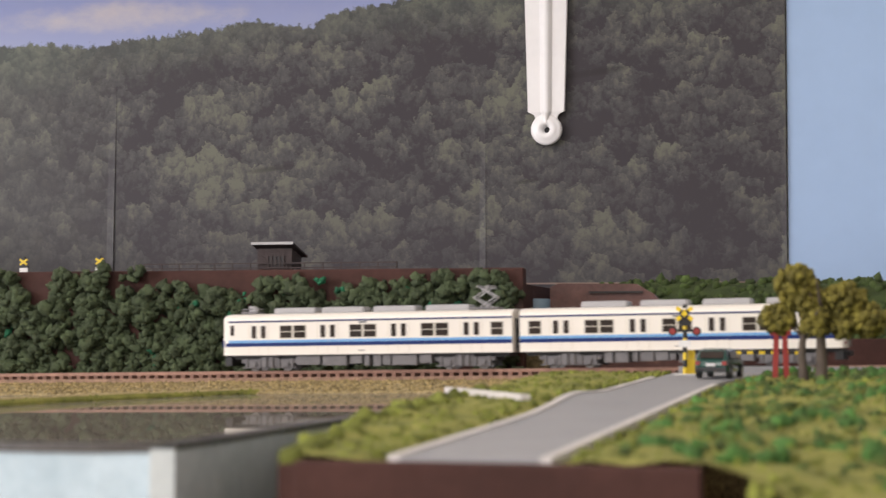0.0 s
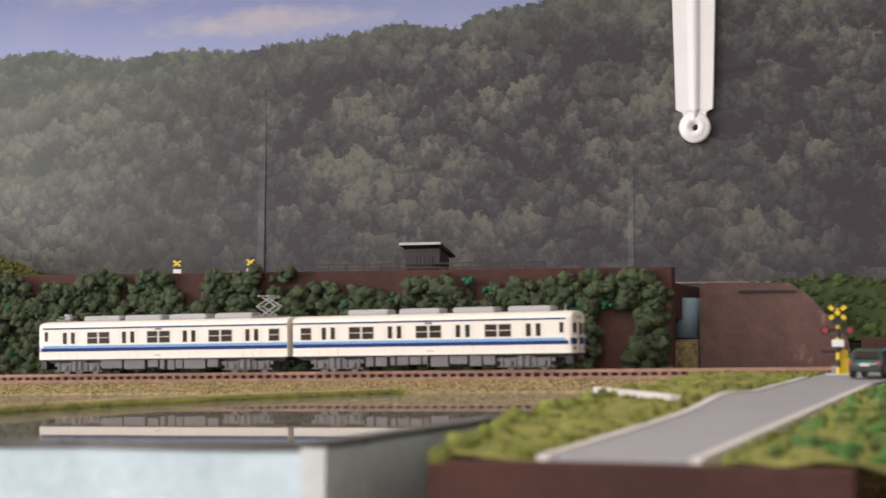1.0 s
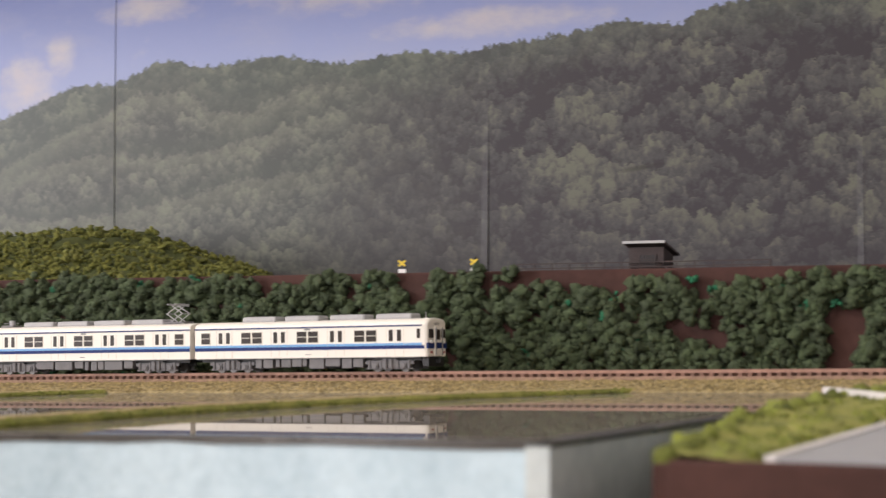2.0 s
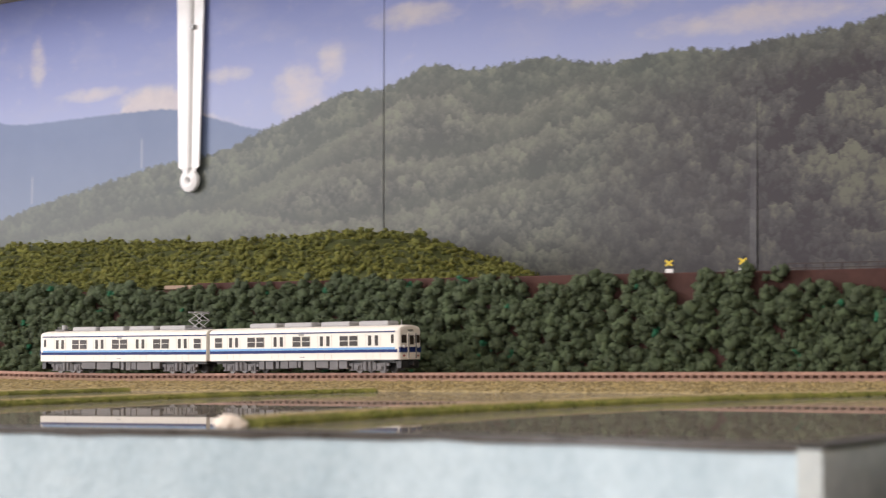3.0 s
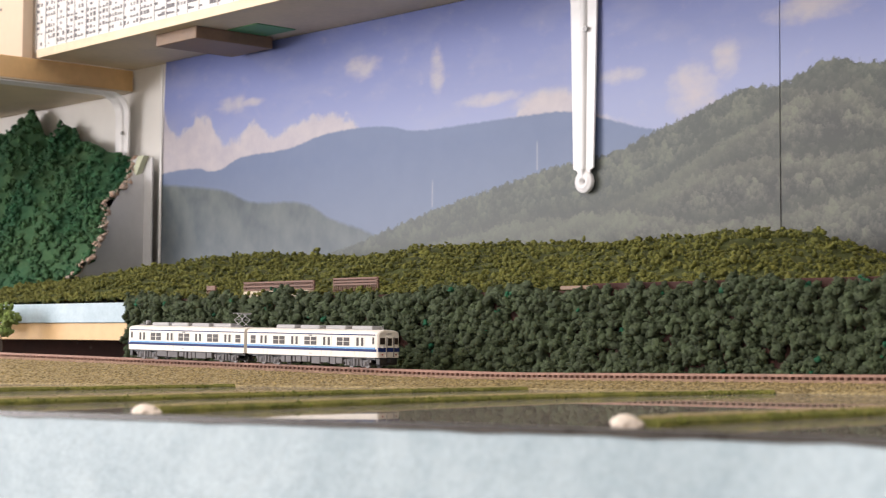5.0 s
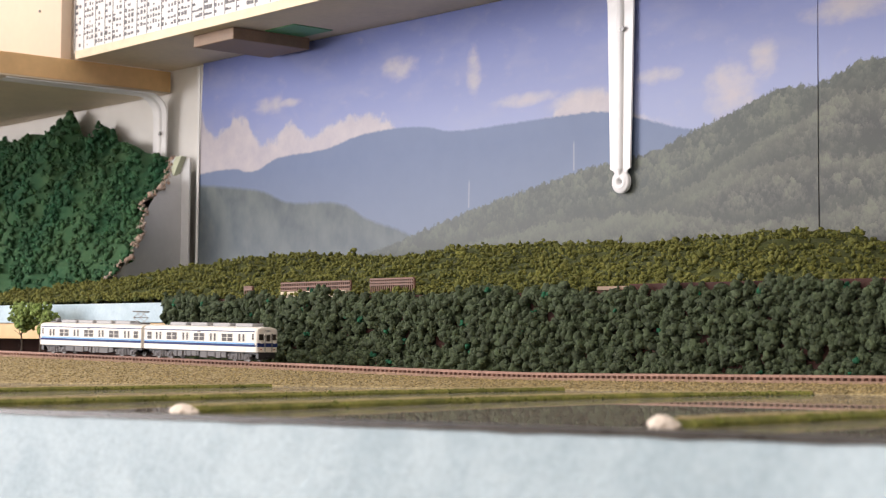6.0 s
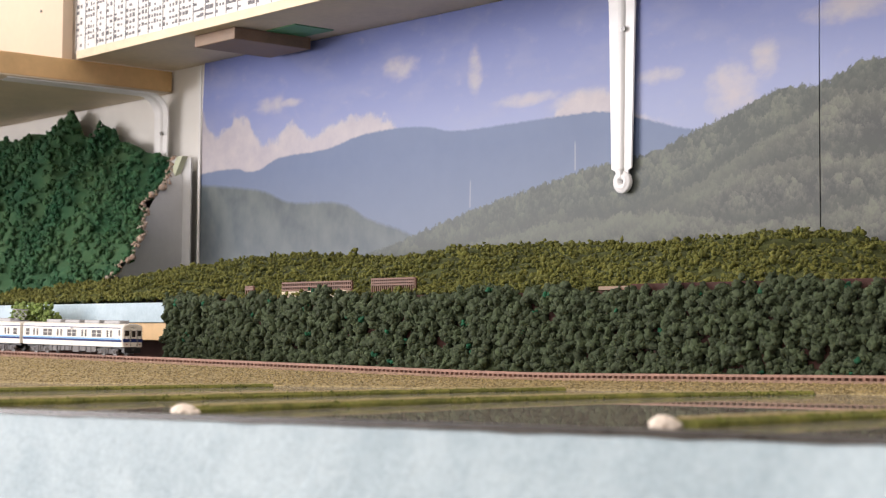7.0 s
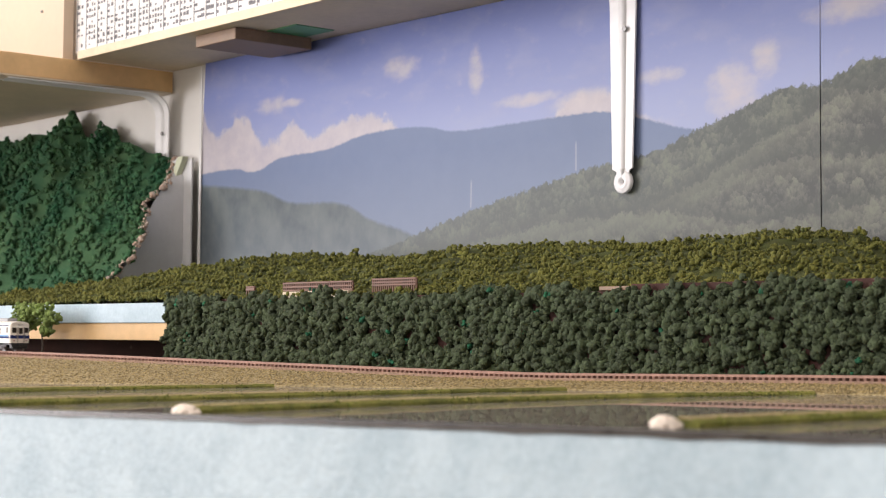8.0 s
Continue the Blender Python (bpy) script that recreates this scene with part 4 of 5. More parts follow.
dike((-0.287, 0.327), (-0.284, 0.50), (-0.226, 0.650), 0.0040, -0.0029)
dike((-0.470, 0.297), (-0.506, 0.50), (-0.487, 0.642), 0.0054, 0.0030)
dike((-0.585, 0.25), (-0.632, 0.47), (-0.640, 0.632), 0.0)
dike((-0.79, 0.22), (-0.838, 0.45), (-0.845, 0.59), 0.0)
dike((-1.12, 0.25), (-1.15, 0.45), (-1.15, 0.565), 0.0)

# ---- meadow with the road, in front of the crossing ----


def meadow_z(x, y):
    base = EYE - 0.0299 + 0.029 * min(y, 0.63)
    hump = 0.0065 * math.exp(-(((x - 0.035) / 0.04) ** 2 + ((y - 0.50) / 0.10) ** 2))
    slump = -0.010 * max(0.0, min(1.0, (x + 0.03) / 0.05)) * max(0.0, min(1.0, (0.36 - y) / 0.10))
    swell = 0.0021 * math.exp(-((x + 0.076) / 0.014) ** 2 - ((y - 0.462) / 0.032) ** 2)
    return base + hump + slump + swell


def road_x(y):
    return -0.0663 + 0.043 * (y - 0.3) + 0.14 * max(0.0, y - 0.54) ** 1.3


meadow = thing("meadow", (0, 0, 0), "grassy meadow board with a brown painted front edge beside the paddies", "meadow", kind="structure")


def left_side(y):
    return -0.0977 - 0.0115 * min(1.0, max(0.0, (y - 0.297) / 0.08)) + 0.0018 * noise.noise(Vector((y * 60, 3, 0)))


def meadow_point(u, v):
    y = 0.297 + (0.632 - 0.297) * v
    a = left_side(y)
    x = a + (0.40 - a) * u ** 1.5
    if x > -0.02:
        y -= 0.09 * min(1.0, (x + 0.02) / 0.05) * (1 - v) ** 2
    away = min(1.0, max(0.0, (abs(x - road_x(y)) - 0.0155) / 0.006))
    d = away * (0.0007 + 0.0013 * noise.fractal(Vector((x * 90, y * 90, 0)), 0.8, 2.0, 3))
    return (x, y, meadow_z(x, y) + d - 0.0010 * (1 - away))


part("turf", sheet(160, 110, meadow_point), GRASS, meadow, smooth=True)
part("front_board", box(-0.0980, -0.0247, 0.2945, 0.2985, Z(-0.151), Z(-0.0214), 0.0006), BROWN_BOARD, meadow, "brown painted front board")
part("side_board", box(-0.1015, -0.0982, 0.2965, 0.60, Z(-0.151), Z(-0.0225)), BROWN_BOARD, meadow)
part("inner_board", box(-0.0235, 0.40, 0.182, 0.1835, Z(-0.151), Z(-0.045)), BROWN_BOARD, meadow)
rng = np.random.default_rng(8)
tufts, green, bright = [], [], []
for i in range(11000):
    y = rng.uniform(0.20, 0.63)
    x = rng.uniform(-0.112, 0.12)
    if x < left_side(max(y, 0.297)) or (x < -0.015 and y < 0.299) or abs(x - road_x(y)) < 0.0175:
        continue
    z = meadow_z(x, y)
    right = x > road_x(y) + 0.022
    r = rng.random()
    if right and y > 0.30 and r < 0.24 and noise.noise(Vector((x * 50, y * 50, 7))) > -0.15:
        green.append((x, y, z + 0.0006, rng.uniform(0.0007, 0.0018)))
    elif right and y > 0.30 and r < 0.25:
        bright.append((x, y, z + 0.001, rng.uniform(0.0009, 0.0019)))
    elif r > 0.45:
        tufts.append((x, y, z + 0.0004, rng.uniform(0.0005, 0.0014)))
tagged(clumps("grass_tufts", tufts, TUFT, meadow, sub=1, rough=0.8, seed=60), kind="stuff")
tagged(clumps("low_bushes", green, BUSH_LEAF, meadow, sub=2, rough=0.8, seed=61), kind="stuff")
tagged(clumps("bright_bushes", bright, mat("vivid_green_foam", (0.06, 0.145, 0.03), 0.95, scale=150, vary=0.3, bump=0.8, island=0.3), meadow, sub=2, rough=0.8, seed=62), kind="stuff")
tagged(clumps("edge_bushes", [(left_side(y) + rng.uniform(-0.002, 0.003), y, meadow_z(-0.1, y) - 0.0005, rng.uniform(0.0015, 0.003)) for y in np.linspace(0.303, 0.50, 70)], TUFT, meadow, sub=2, rough=0.8, seed=63), kind="stuff")

road = thing("road", (0, 0, 0), "pale grey card lane with raised light kerbs leading to the crossing", "road", kind="structure")
ys = np.linspace(0.2985, 0.640, 60)


def road_ring(a0, a1, up):
    def f(y):
        wide = 1.0 + 0.9 * max(0.0, y - 0.56) / 0.06 * 0.3
        xa, xb = road_x(y) + a0 * wide, road_x(y) + a1 * wide
        za, zb = meadow_z(xa, y), meadow_z(xb, y)
        return [(xa, y, za + up), (xb, y, zb + up), (xb, y, zb - 0.004), (xa, y, za - 0.004)]
    return f


part("surface", strip(ys, road_ring(-0.0128, 0.0128, 0.0004)), ASPHALT, road)
part("kerb", strip(ys[:52], road_ring(-0.0150, -0.01285, 0.0008)), KERB, road)
part("kerb", strip(ys[:44], road_ring(0.01285, 0.0150, 0.0008)), KERB, road)
part("crossing_deck", box(-0.062, 0.03, 0.640, 0.672, rail_z(-0.02) - 0.0055, rail_z(-0.02) - 0.0001), ASPHALT, road)

a, b = Vector((-0.1165, 0.497, meadow_z(-0.1165, 0.497) + 0.0012)), Vector((-0.083, 0.443, meadow_z(-0.083, 0.443) + 0.0012))
plank = part("plank", box(-(b - a).length / 2, (b - a).length / 2, -0.0015, 0.0015, -0.0009, 0.0009, 0.0003), KERB)
plank.matrix_world = Matrix.Translation((a + b) / 2) @ (b - a).to_track_quat("X", "Z").to_matrix().to_4x4()
tagged(plank, "pale weathered plank lying on the grass", "plank")

# ---- boards and moss bank behind the crossing ----
tunnel_board = thing("brown_board", (0, 0, 0), "scratched dark brown board with a slanting end behind the track", "board")
bm = bmesh.new()
pts = [(-0.1295, -0.02), (-0.1295, 0.0245), (-0.126, 0.0262), (-0.091, 0.0258), (-0.083, 0.021), (-0.066, 0.002), (-0.061, -0.02)]
front = [bm.verts.new((x, 0.75, Z(h))) for x, h in pts]
rear = [bm.verts.new((x, 0.756, Z(h))) for x, h in pts]
bm.faces.new(front)
bm.faces.new(rear[::-1])
for i in range(len(pts)):
    j = (i + 1) % len(pts)
    bm.faces.new((front[i], front[j], rear[j], rear[i]))
bmesh.ops.recalc_face_normals(bm, faces=bm.faces)
SCUFFED = chipped(mat("scuffed_brown_board", (0.082, 0.036, 0.030), 0.45, scale=70, vary=0.22, bump=0.4, bump_scale=200, colour2=(0.105, 0.05, 0.041)), (0.36, 0.23, 0.18), 90, 0.60, 0.09, 0.6, (1, 1, 0.6))
part("board", bm, SCUFFED, tunnel_board)
# flat black strip stands for the shaded gap near the board's top
part("gap_shade", box(-0.112, -0.088, 0.7485, 0.7499, Z(0.0218), Z(0.0226)), BLACK, tunnel_board, "black strip standing for a shaded gap")
low_board = part("low_board", box(-0.06, 0.45, 0.748, 0.753, Z(-0.03), Z(0.0018), 0.0005), BROWN_BOARD)
tagged(low_board, "low dark brown board below the mossy bank", "board")
pier = thing("blue_pier", (0, 0, 0), "short pale blue curved panel on a straw coloured block", "pier")
part("panel", cyl(0.0058, Z(0.0018), Z(0.0195), (-0.1365, 0.757), 20), mat("grey_blue_paint", (0.20, 0.28, 0.34), 0.5, scale=60, vary=0.1), pier, smooth=True)
part("block", box(-0.142, -0.1305, 0.752, 0.763, Z(-0.03), Z(0.0012), 0.0008), BANK, pier)
MOSS = mat("moss_green", (0.042, 0.066, 0.015), 0.95, scale=150, vary=0.35, bump=0.8, bump_scale=1200, island=0.4)
moss = thing("mossy_bank", (0, 0, 0), "mossy green bank above the brown boards", "bank")


def moss_point(u, v):
    x = -0.115 + 0.58 * u
    return (x, 0.757 + 0.045 * v, Z(0.0005 + 0.0275 * math.sin(v * math.pi / 2)) + 0.0015 * noise.noise(Vector((x * 60, v * 5, 0))))


part("body", sheet(90, 8, moss_point), MOSS, moss)
tagged(clumps("moss", [(*moss_point(rng.random(), rng.random()), rng.uniform(0.0012, 0.0028)) for _ in range(1600)], MOSS, moss, sub=1, rough=0.8, seed=70), kind="stuff")
tagged(part("edge_rail", box(-0.15, 0.5, 0.80, 0.803, Z(0.0277), Z(0.0283)), mat("pale_red_rail", (0.22, 0.16, 0.13), 0.6, scale=100)), "thin pale reddish strip along the deck", "strip")

# ---- crossing ----
signal = thing("crossing_signal", (-0.0575, 0.618, rail_z(-0.05) - 0.0032), "yellow and black level crossing signal with red lamps and bell", "signal")
part("foot", box(-0.004, 0.0045, -0.0025, 0.0025, 0, 0.0012, 0.0003), LIGHT_CARD, signal)
for k in range(9):
    part("post_band", cyl(0.0008, 0.001 + 0.0026 * k, 0.001 + 0.0026 * (k + 1), n=10), YELLOW if k % 2 == 0 else BLACK, signal)
for a in (38, -38):
    for k in range(5):
        part("crossbuck_piece", box(*((-0.00066, 0.00066, -0.0002, 0.0002) if k in (1, 3) else (-0.0009, 0.0009, -0.0003, 0.0003)), -0.0007, 0.0007, m=Matrix.Translation((0, -0.0012 - 0.0004 * (a > 0), 0.0228)) @ pose(0, 0, 0, 0, a) @ Matrix.Translation(((k - 2) * 0.00135, 0, 0))), BLACK if k in (1, 3) else YELLOW, signal)
part("bell", cyl(0.0011, 0.0248, 0.0262, n=12, r2=0.0006), BLACK, signal)
part("lamp_bar", box(-0.0042, 0.0042, -0.0008, 0.0004, 0.0162, 0.0172), BLACK, signal)
for x in (-0.0043, 0.0043):
    hood = part("lamp", cyl(0.0016, -0.0005, 0.0006, n=16, m=Matrix.Translation((x, -0.001, 0.0165)) @ pose(0, 0, 0, 90)), BLACK, signal, "black lamp hood")
    part("lens", cyl(0.0011, 0.0006, 0.001, n=16, m=Matrix.Translation((x, -0.001, 0.0165)) @ pose(0, 0, 0, 90)), RED, hood, "dull red lens")
part("plate", box(-0.0021, 0.0021, -0.0013, -0.0009, 0.0108, 0.0133), PAPER, signal, "white plate")
part("arrow_box", box(-0.0018, 0.0018, -0.0012, 0.0008, 0.0185, 0.0202), BLACK, signal)
part("weight", box(-0.0058, -0.0008, -0.0007, 0.0007, 0.0085, 0.0095), BLACK, signal)
gate = thing("crossing_gate", (-0.0555, 0.621, rail_z(-0.05) - 0.0032), "lowered yellow and black crossing gate on a yellow motor box", "gate")
part("motor_box", box(-0.0018, 0.0018, -0.0015, 0.0015, 0, 0.0065, 0.0003), YELLOW, gate)
part("motor_cap", box(-0.0012, 0.0012, -0.0012, 0.0012, 0.0066, 0.0097, 0.0002), YELLOW, gate)
for k in range(18):
    part("bar_piece", box(0.001 + 0.0021 * k, 0.001 + 0.0021 * (k + 1), -0.0004, 0.0004, 0.0083, 0.0094), BLACK if k % 2 == 0 else YELLOW, gate)

# ---- car waiting at the gate ----
sedan = thing("parked_car", (-0.0435, 0.595, meadow_z(-0.043, 0.595) + 0.0008), "dark green model estate car waiting at the crossing", "car")
sedan.rotation_euler = (0, 0, radians(-8))
prof = [(-0.014, 0.0018), (-0.0142, 0.0042), (-0.0132, 0.0058), (-0.0105, 0.0092), (-0.003, 0.0098), (0.003, 0.0092), (0.0068, 0.0062), (0.0128, 0.0052), (0.0142, 0.004), (0.014, 0.0018)]
bm = bmesh.new()
rows = []
for s, k in ((-1, 0.94), (-0.9, 1.0), (0.9, 1.0), (1, 0.94)):
    rows.append([bm.verts.new((s * 0.0057 * (0.82 if z > 0.0075 else 1.0), y * k if abs(s) == 1 else y, z)) for y, z in prof])
for r0, r1 in zip(rows, rows[1:]):
    for i in range(len(prof)):
        j = (i + 1) % len(prof)
        bm.faces.new((r0[i], r0[j], r1[j], r1[i]))
bm.faces.new(rows[0][::-1])
bm.faces.new(rows[-1])
bmesh.ops.recalc_face_normals(bm, faces=bm.faces)
bmesh.ops.bevel(bm, geom=bm.edges[:], offset=0.0003, segments=2, affect="EDGES", profile=0.5)
part("body", bm, CAR_GREEN, sedan, smooth=True)
part("rear_window", box(-0.004, 0.004, -0.0002, 0.0002, -0.0016, 0.0014, 0.0001, m=Matrix.Translation((0, -0.01225, 0.0076)) @ pose(0, 0, 0, -38)), GLASS, sedan)
for s in (-1, 1):
    part("side_window", box(-0.0002, 0.0002, -0.0085, 0.0035, -0.0013, 0.0012, 0.0001, m=Matrix.Translation((s * 0.00525, 0, 0.0077)) @ pose(0, 0, 0, 0, -s * 14)), GLASS, sedan)
    part("tail_lamp", box(s * 0.0046 - 0.0008, s * 0.0046 + 0.0008, -0.0144, -0.0138, 0.0042, 0.0054, 0.0001), RED, sedan, "red tail lamp")
    for y in (-0.0088, 0.0088):
        wheel = part("wheel", cyl(0.0022, -0.0008, 0.0008, n=18, m=Matrix.Translation((s * 0.0052, y, 0.0019)) @ pose(0, 0, 0, 0, 90)), BLACK, sedan)
        part("rim", cyl(0.0012, -0.0009, 0.0009, n=14, m=Matrix.Translation((s * 0.0053, y, 0.0019)) @ pose(0, 0, 0, 0, 90)), STEEL, wheel)
part("bumper", box(-0.0054, 0.0054, -0.0147, -0.0140, 0.0020, 0.0034, 0.0002), DARK, sedan)
part("boot_badge", box(-0.0016, 0.0016, -0.01465, -0.0142, 0.0038, 0.0047), LIGHT_CARD, sedan)

gatepost = thing("red_frame", (-0.0222, 0.58, meadow_z(-0.022, 0.58)), "red painted post frame standing beside the tree", "post frame")
for s in (-1, 1):
    part("post", box(-0.0009, 0.0009, -0.0007, 0.0007, 0, 0.0175, m=Matrix.Translation((s * 0.0019, 0, 0)) @ pose(0, 0, 0, 0, -s * 2)), RED, gatepost)
part("crosspiece", box(-0.0035, 0.0035, -0.0009, 0.0009, 0.0150, 0.0185, 0.0003), RED, gatepost)


def tree(x, y, z, trunks, crown, leaf, label, seed, size):
    e = thing("tree", (x, y, z), label, "tree", "trees on the layout")
    rg = np.random.default_rng(seed)
    for tx, hgt, r in trunks:
        bm = bmesh.new()
        n = 8
        rings = []
        for k in range(7):
            q = k / 6
            cx, cy = tx + 0.0025 * q * q + 0.0006 * math.sin(5 * q + tx * 900), 0.0006 * math.sin(7 * q)
            rr = r * (1.25 - 0.8 * q)
            rings.append([bm.verts.new((cx + rr * math.cos(i * 6.283 / n), cy + rr * math.sin(i * 6.283 / n), hgt * q)) for i in range(n)])
        for r0, r1 in zip(rings, rings[1:]):
            for i in range(n):
                bm.faces.new((r0[i], r0[(i + 1) % n], r1[(i + 1) % n], r1[i]))
        part("trunk", bm, BARK, e, smooth=True)
        bm = bmesh.new()
        for k in range(7):
            v = Vector((rg.uniform(-1, 1), rg.uniform(-1, 1), rg.uniform(0.5, 1))).normalized()
            ln = hgt * rg.uniform(0.3, 0.6)
            base = Vector((tx + 0.001, 0, hgt * rg.uniform(0.5, 0.9)))
            bmesh.ops.create_cone(bm, cap_ends=True, segments=6, radius1=r * 0.5, radius2=r * 0.15, depth=ln, matrix=Matrix.Translation(base + v * ln / 2) @ v.to_track_quat("Z", "Y").to_matrix().to_4x4())
        part("limbs", bm, BARK, e)
    sp = []
    for cx, cy, cz, cr, n in crown:
        for i in range(n):
            v = rg.normal(size=3)
            v /= np.linalg.norm(v)
            q = cr * rg.uniform(0.45, 1.05)
            sp.append((cx + v[0] * q, cy + v[1] * q, cz + v[2] * q * 0.85, rg.uniform(0.5, 1.0) * size))
    tagged(clumps("crown", sp, leaf, e, sub=1, rough=0.9, seed=seed), kind="stuff")
    return e


tree(-0.0100, 0.555, meadow_z(-0.01, 0.555), ((-0.0045, 0.024, 0.0013), (0.0008, 0.026, 0.0017)),
     ((-0.0062, 0, 0.0315, 0.0062, 330), (-0.0045, 0.001, 0.0265, 0.0065, 300), (0.0085, 0.001, 0.0250, 0.0072, 380), (-0.0122, 0, 0.0200, 0.0052, 240), (0.0, -0.002, 0.0185, 0.0048, 180), (0.0165, 0, 0.0195, 0.0058, 240), (0.009, -0.001, 0.0175, 0.0042, 120)), TREE_LEAF,
     "olive green foam tree with two brown trunks", 80, 0.0015)
tree(0.024, 0.60, meadow_z(0.02, 0.60), ((0.0, 0.018, 0.0014),), ((-0.004, 0, 0.022, 0.009, 240), (0.008, 0, 0.018, 0.009, 240), (-0.005, 0, 0.012, 0.006, 120)), MOSS,
     "darker green foam tree behind the olive one", 81, 0.0016)
tree(-1.335, 0.692, rail_z(-1.335) - 0.004, ((0.0, 0.022, 0.0008),), ((-0.022, 0, 0.034, 0.012, 120), (0.004, 0, 0.036, 0.010, 110), (0.018, 0, 0.030, 0.007, 70), (0.008, 0, 0.020, 0.006, 60), (-0.03, 0, 0.026, 0.008, 70)), LIGHT_LEAF,
     "thin fresh green tree beside the track", 82, 0.0022)
tree(-1.385, 0.70, rail_z(-1.385) - 0.004, ((0.0, 0.022, 0.0008),), ((0.0, 0, 0.034, 0.012, 120), (0.014, 0, 0.026, 0.008, 60)), LIGHT_LEAF,
     "thin fresh green tree beside the track", 83, 0.0022)

# ---- train ----


def car_shell(cab):
    """Rounded section swept along the car; the cab end is slightly bowed."""
    ring = [(-0.0093, 0.0066), (-0.0093, 0.0205)]
    for k in range(1, 12):
        q = math.pi * k / 12
        ring.append((-0.0093 * math.cos(q) ** 1 if True else 0, 0.0205 + 0.0033 * math.sin(q) ** 0.62))
    ring += [(0.0093, 0.0205), (0.0093, 0.0066)]
    stations = [(-0.0622, 1.0), (-0.0618, 1.0), (0.0, 1.0), (0.0595, 1.0), (0.0612, 0.985), (0.0621, 0.94), (0.0624, 0.86)]
    bm = bmesh.new()
    rows = [[bm.verts.new((x, y * k, z if z < 0.02 else 0.02 + (z - 0.02) * (0.4 + 0.6 * k if k > 0.9 else 0.75))) for y, z in ring] for x, k in stations]
    n = len(ring)
    for r0, r1 in zip(rows, rows[1:]):
        for i in range(n):
            bm.faces.new((r0[i], r0[(i + 1) % n], r1[(i + 1) % n], r1[i]))
    bm.faces.new(rows[0][::-1])
    bm.faces.new(rows[-1])
    bmesh.ops.recalc_face_normals(bm, faces=bm.faces)
    return bm


def side_x(f):
    return -0.0622 + 0.1244 * f


def add_window(e, xc, w, z0, z1, split, s):
    frame_ = part("window_frame", box(xc - w / 2 - 0.0003, xc + w / 2 + 0.0003, s * 0.00936 - 0.00006, s * 0.00936 + 0.00006, z0 - 0.0003, z1 + 0.0003), WINDOW_TRIM, e)
    zs = [(z0, (z0 + z1) / 2 - 0.0001), ((z0 + z1) / 2 + 0.0002, z1)]
    cols = [(xc - w / 2, xc - 0.0005), (xc + 0.0005, xc + w / 2)] if split else [(xc - w / 2, xc + w / 2)]
    for a, b in cols:
        for c, d in zs:
            part("pane", box(a, b, s * 0.00944 - 0.00005, s * 0.00944 + 0.00005, c, d), GLASS, frame_)


def add_door(e, xc, s):
    leaf = part("door", box(xc - 0.0043, xc + 0.0043, s * 0.00932 - 0.00005, s * 0.00932 + 0.00005, 0.0070, 0.0196), CREAM, e)
    for d in (-0.0021, 0.0021):
        part("door_pane", box(xc + d - 0.00105, xc + d + 0.00105, s * 0.00941 - 0.00006, s * 0.00941 + 0.00006, 0.0136, 0.0187, 0.00004), GLASS, leaf)
    for d in (-0.0044, 0.0, 0.0044):
        part("door_seam", box(xc + d - 0.00007, xc + d + 0.00007, s * 0.00939 - 0.00004, s * 0.00939 + 0.00004, 0.0070, 0.0196), SEAM, leaf)


SEAM = mat("cream_shadow_line", (0.60, 0.55, 0.47), 0.5, scale=30, vary=0.05)
WINDOW_TRIM = mat("window_trim", (0.62, 0.58, 0.50), 0.4, scale=30, vary=0.04)


def bogie(e, xc):
    b_ = part("bogie", box(xc - 0.0055, xc + 0.0055, -0.0055, 0.0055, 0.0028, 0.0062), DARK, e)
    for s in (-1, 1):
        bm = box(xc - 0.0125, xc + 0.0125, s * 0.0070 - 0.0006, s * 0.0070 + 0.0006, 0.0034, 0.0050, 0.0002)
        box(xc - 0.0036, xc + 0.0036, s * 0.0073 - 0.0006, s * 0.0073 + 0.0006, 0.0018, 0.0060, 0.0002, bm=bm)
        for d in (-0.0072, 0.0072):
            box(xc + d - 0.0018, xc + d + 0.0018, s * 0.0074 - 0.0006, s * 0.0074 + 0.0006, 0.0012, 0.0044, 0.0003, bm=bm)
            cyl(0.0012, -0.0003, 0.0004, n=12, m=Matrix.Translation((xc + d, s * 0.0081, 0.0028)) @ pose(0, 0, 0, 90), bm=bm)
            for q in (-0.0029, 0.0029):
                cyl(0.0008, 0.0015, 0.0052, (xc + d + q, s * 0.0074), 8, bm=bm)
        for d in (-0.0014, 0.0014):
            cyl(0.0008, 0.0016, 0.0056, (xc + d, s * 0.0081), 10, bm=bm)
        box(xc - 0.0120, xc + 0.0120, s * 0.0073 - 0.0003, s * 0.0073 + 0.0003, 0.0012, 0.0017, bm=bm)
        part("side_frame", bm, GREY, b_)
        for d in (-0.0072, 0.0072):
            part("wheel", cyl(0.0026, -0.0008, 0.0008, n=20, m=Matrix.Translation((xc + d, s * 0.0048, 0.0026)) @ pose(0, 0, 0, 90)), STEEL, b_)


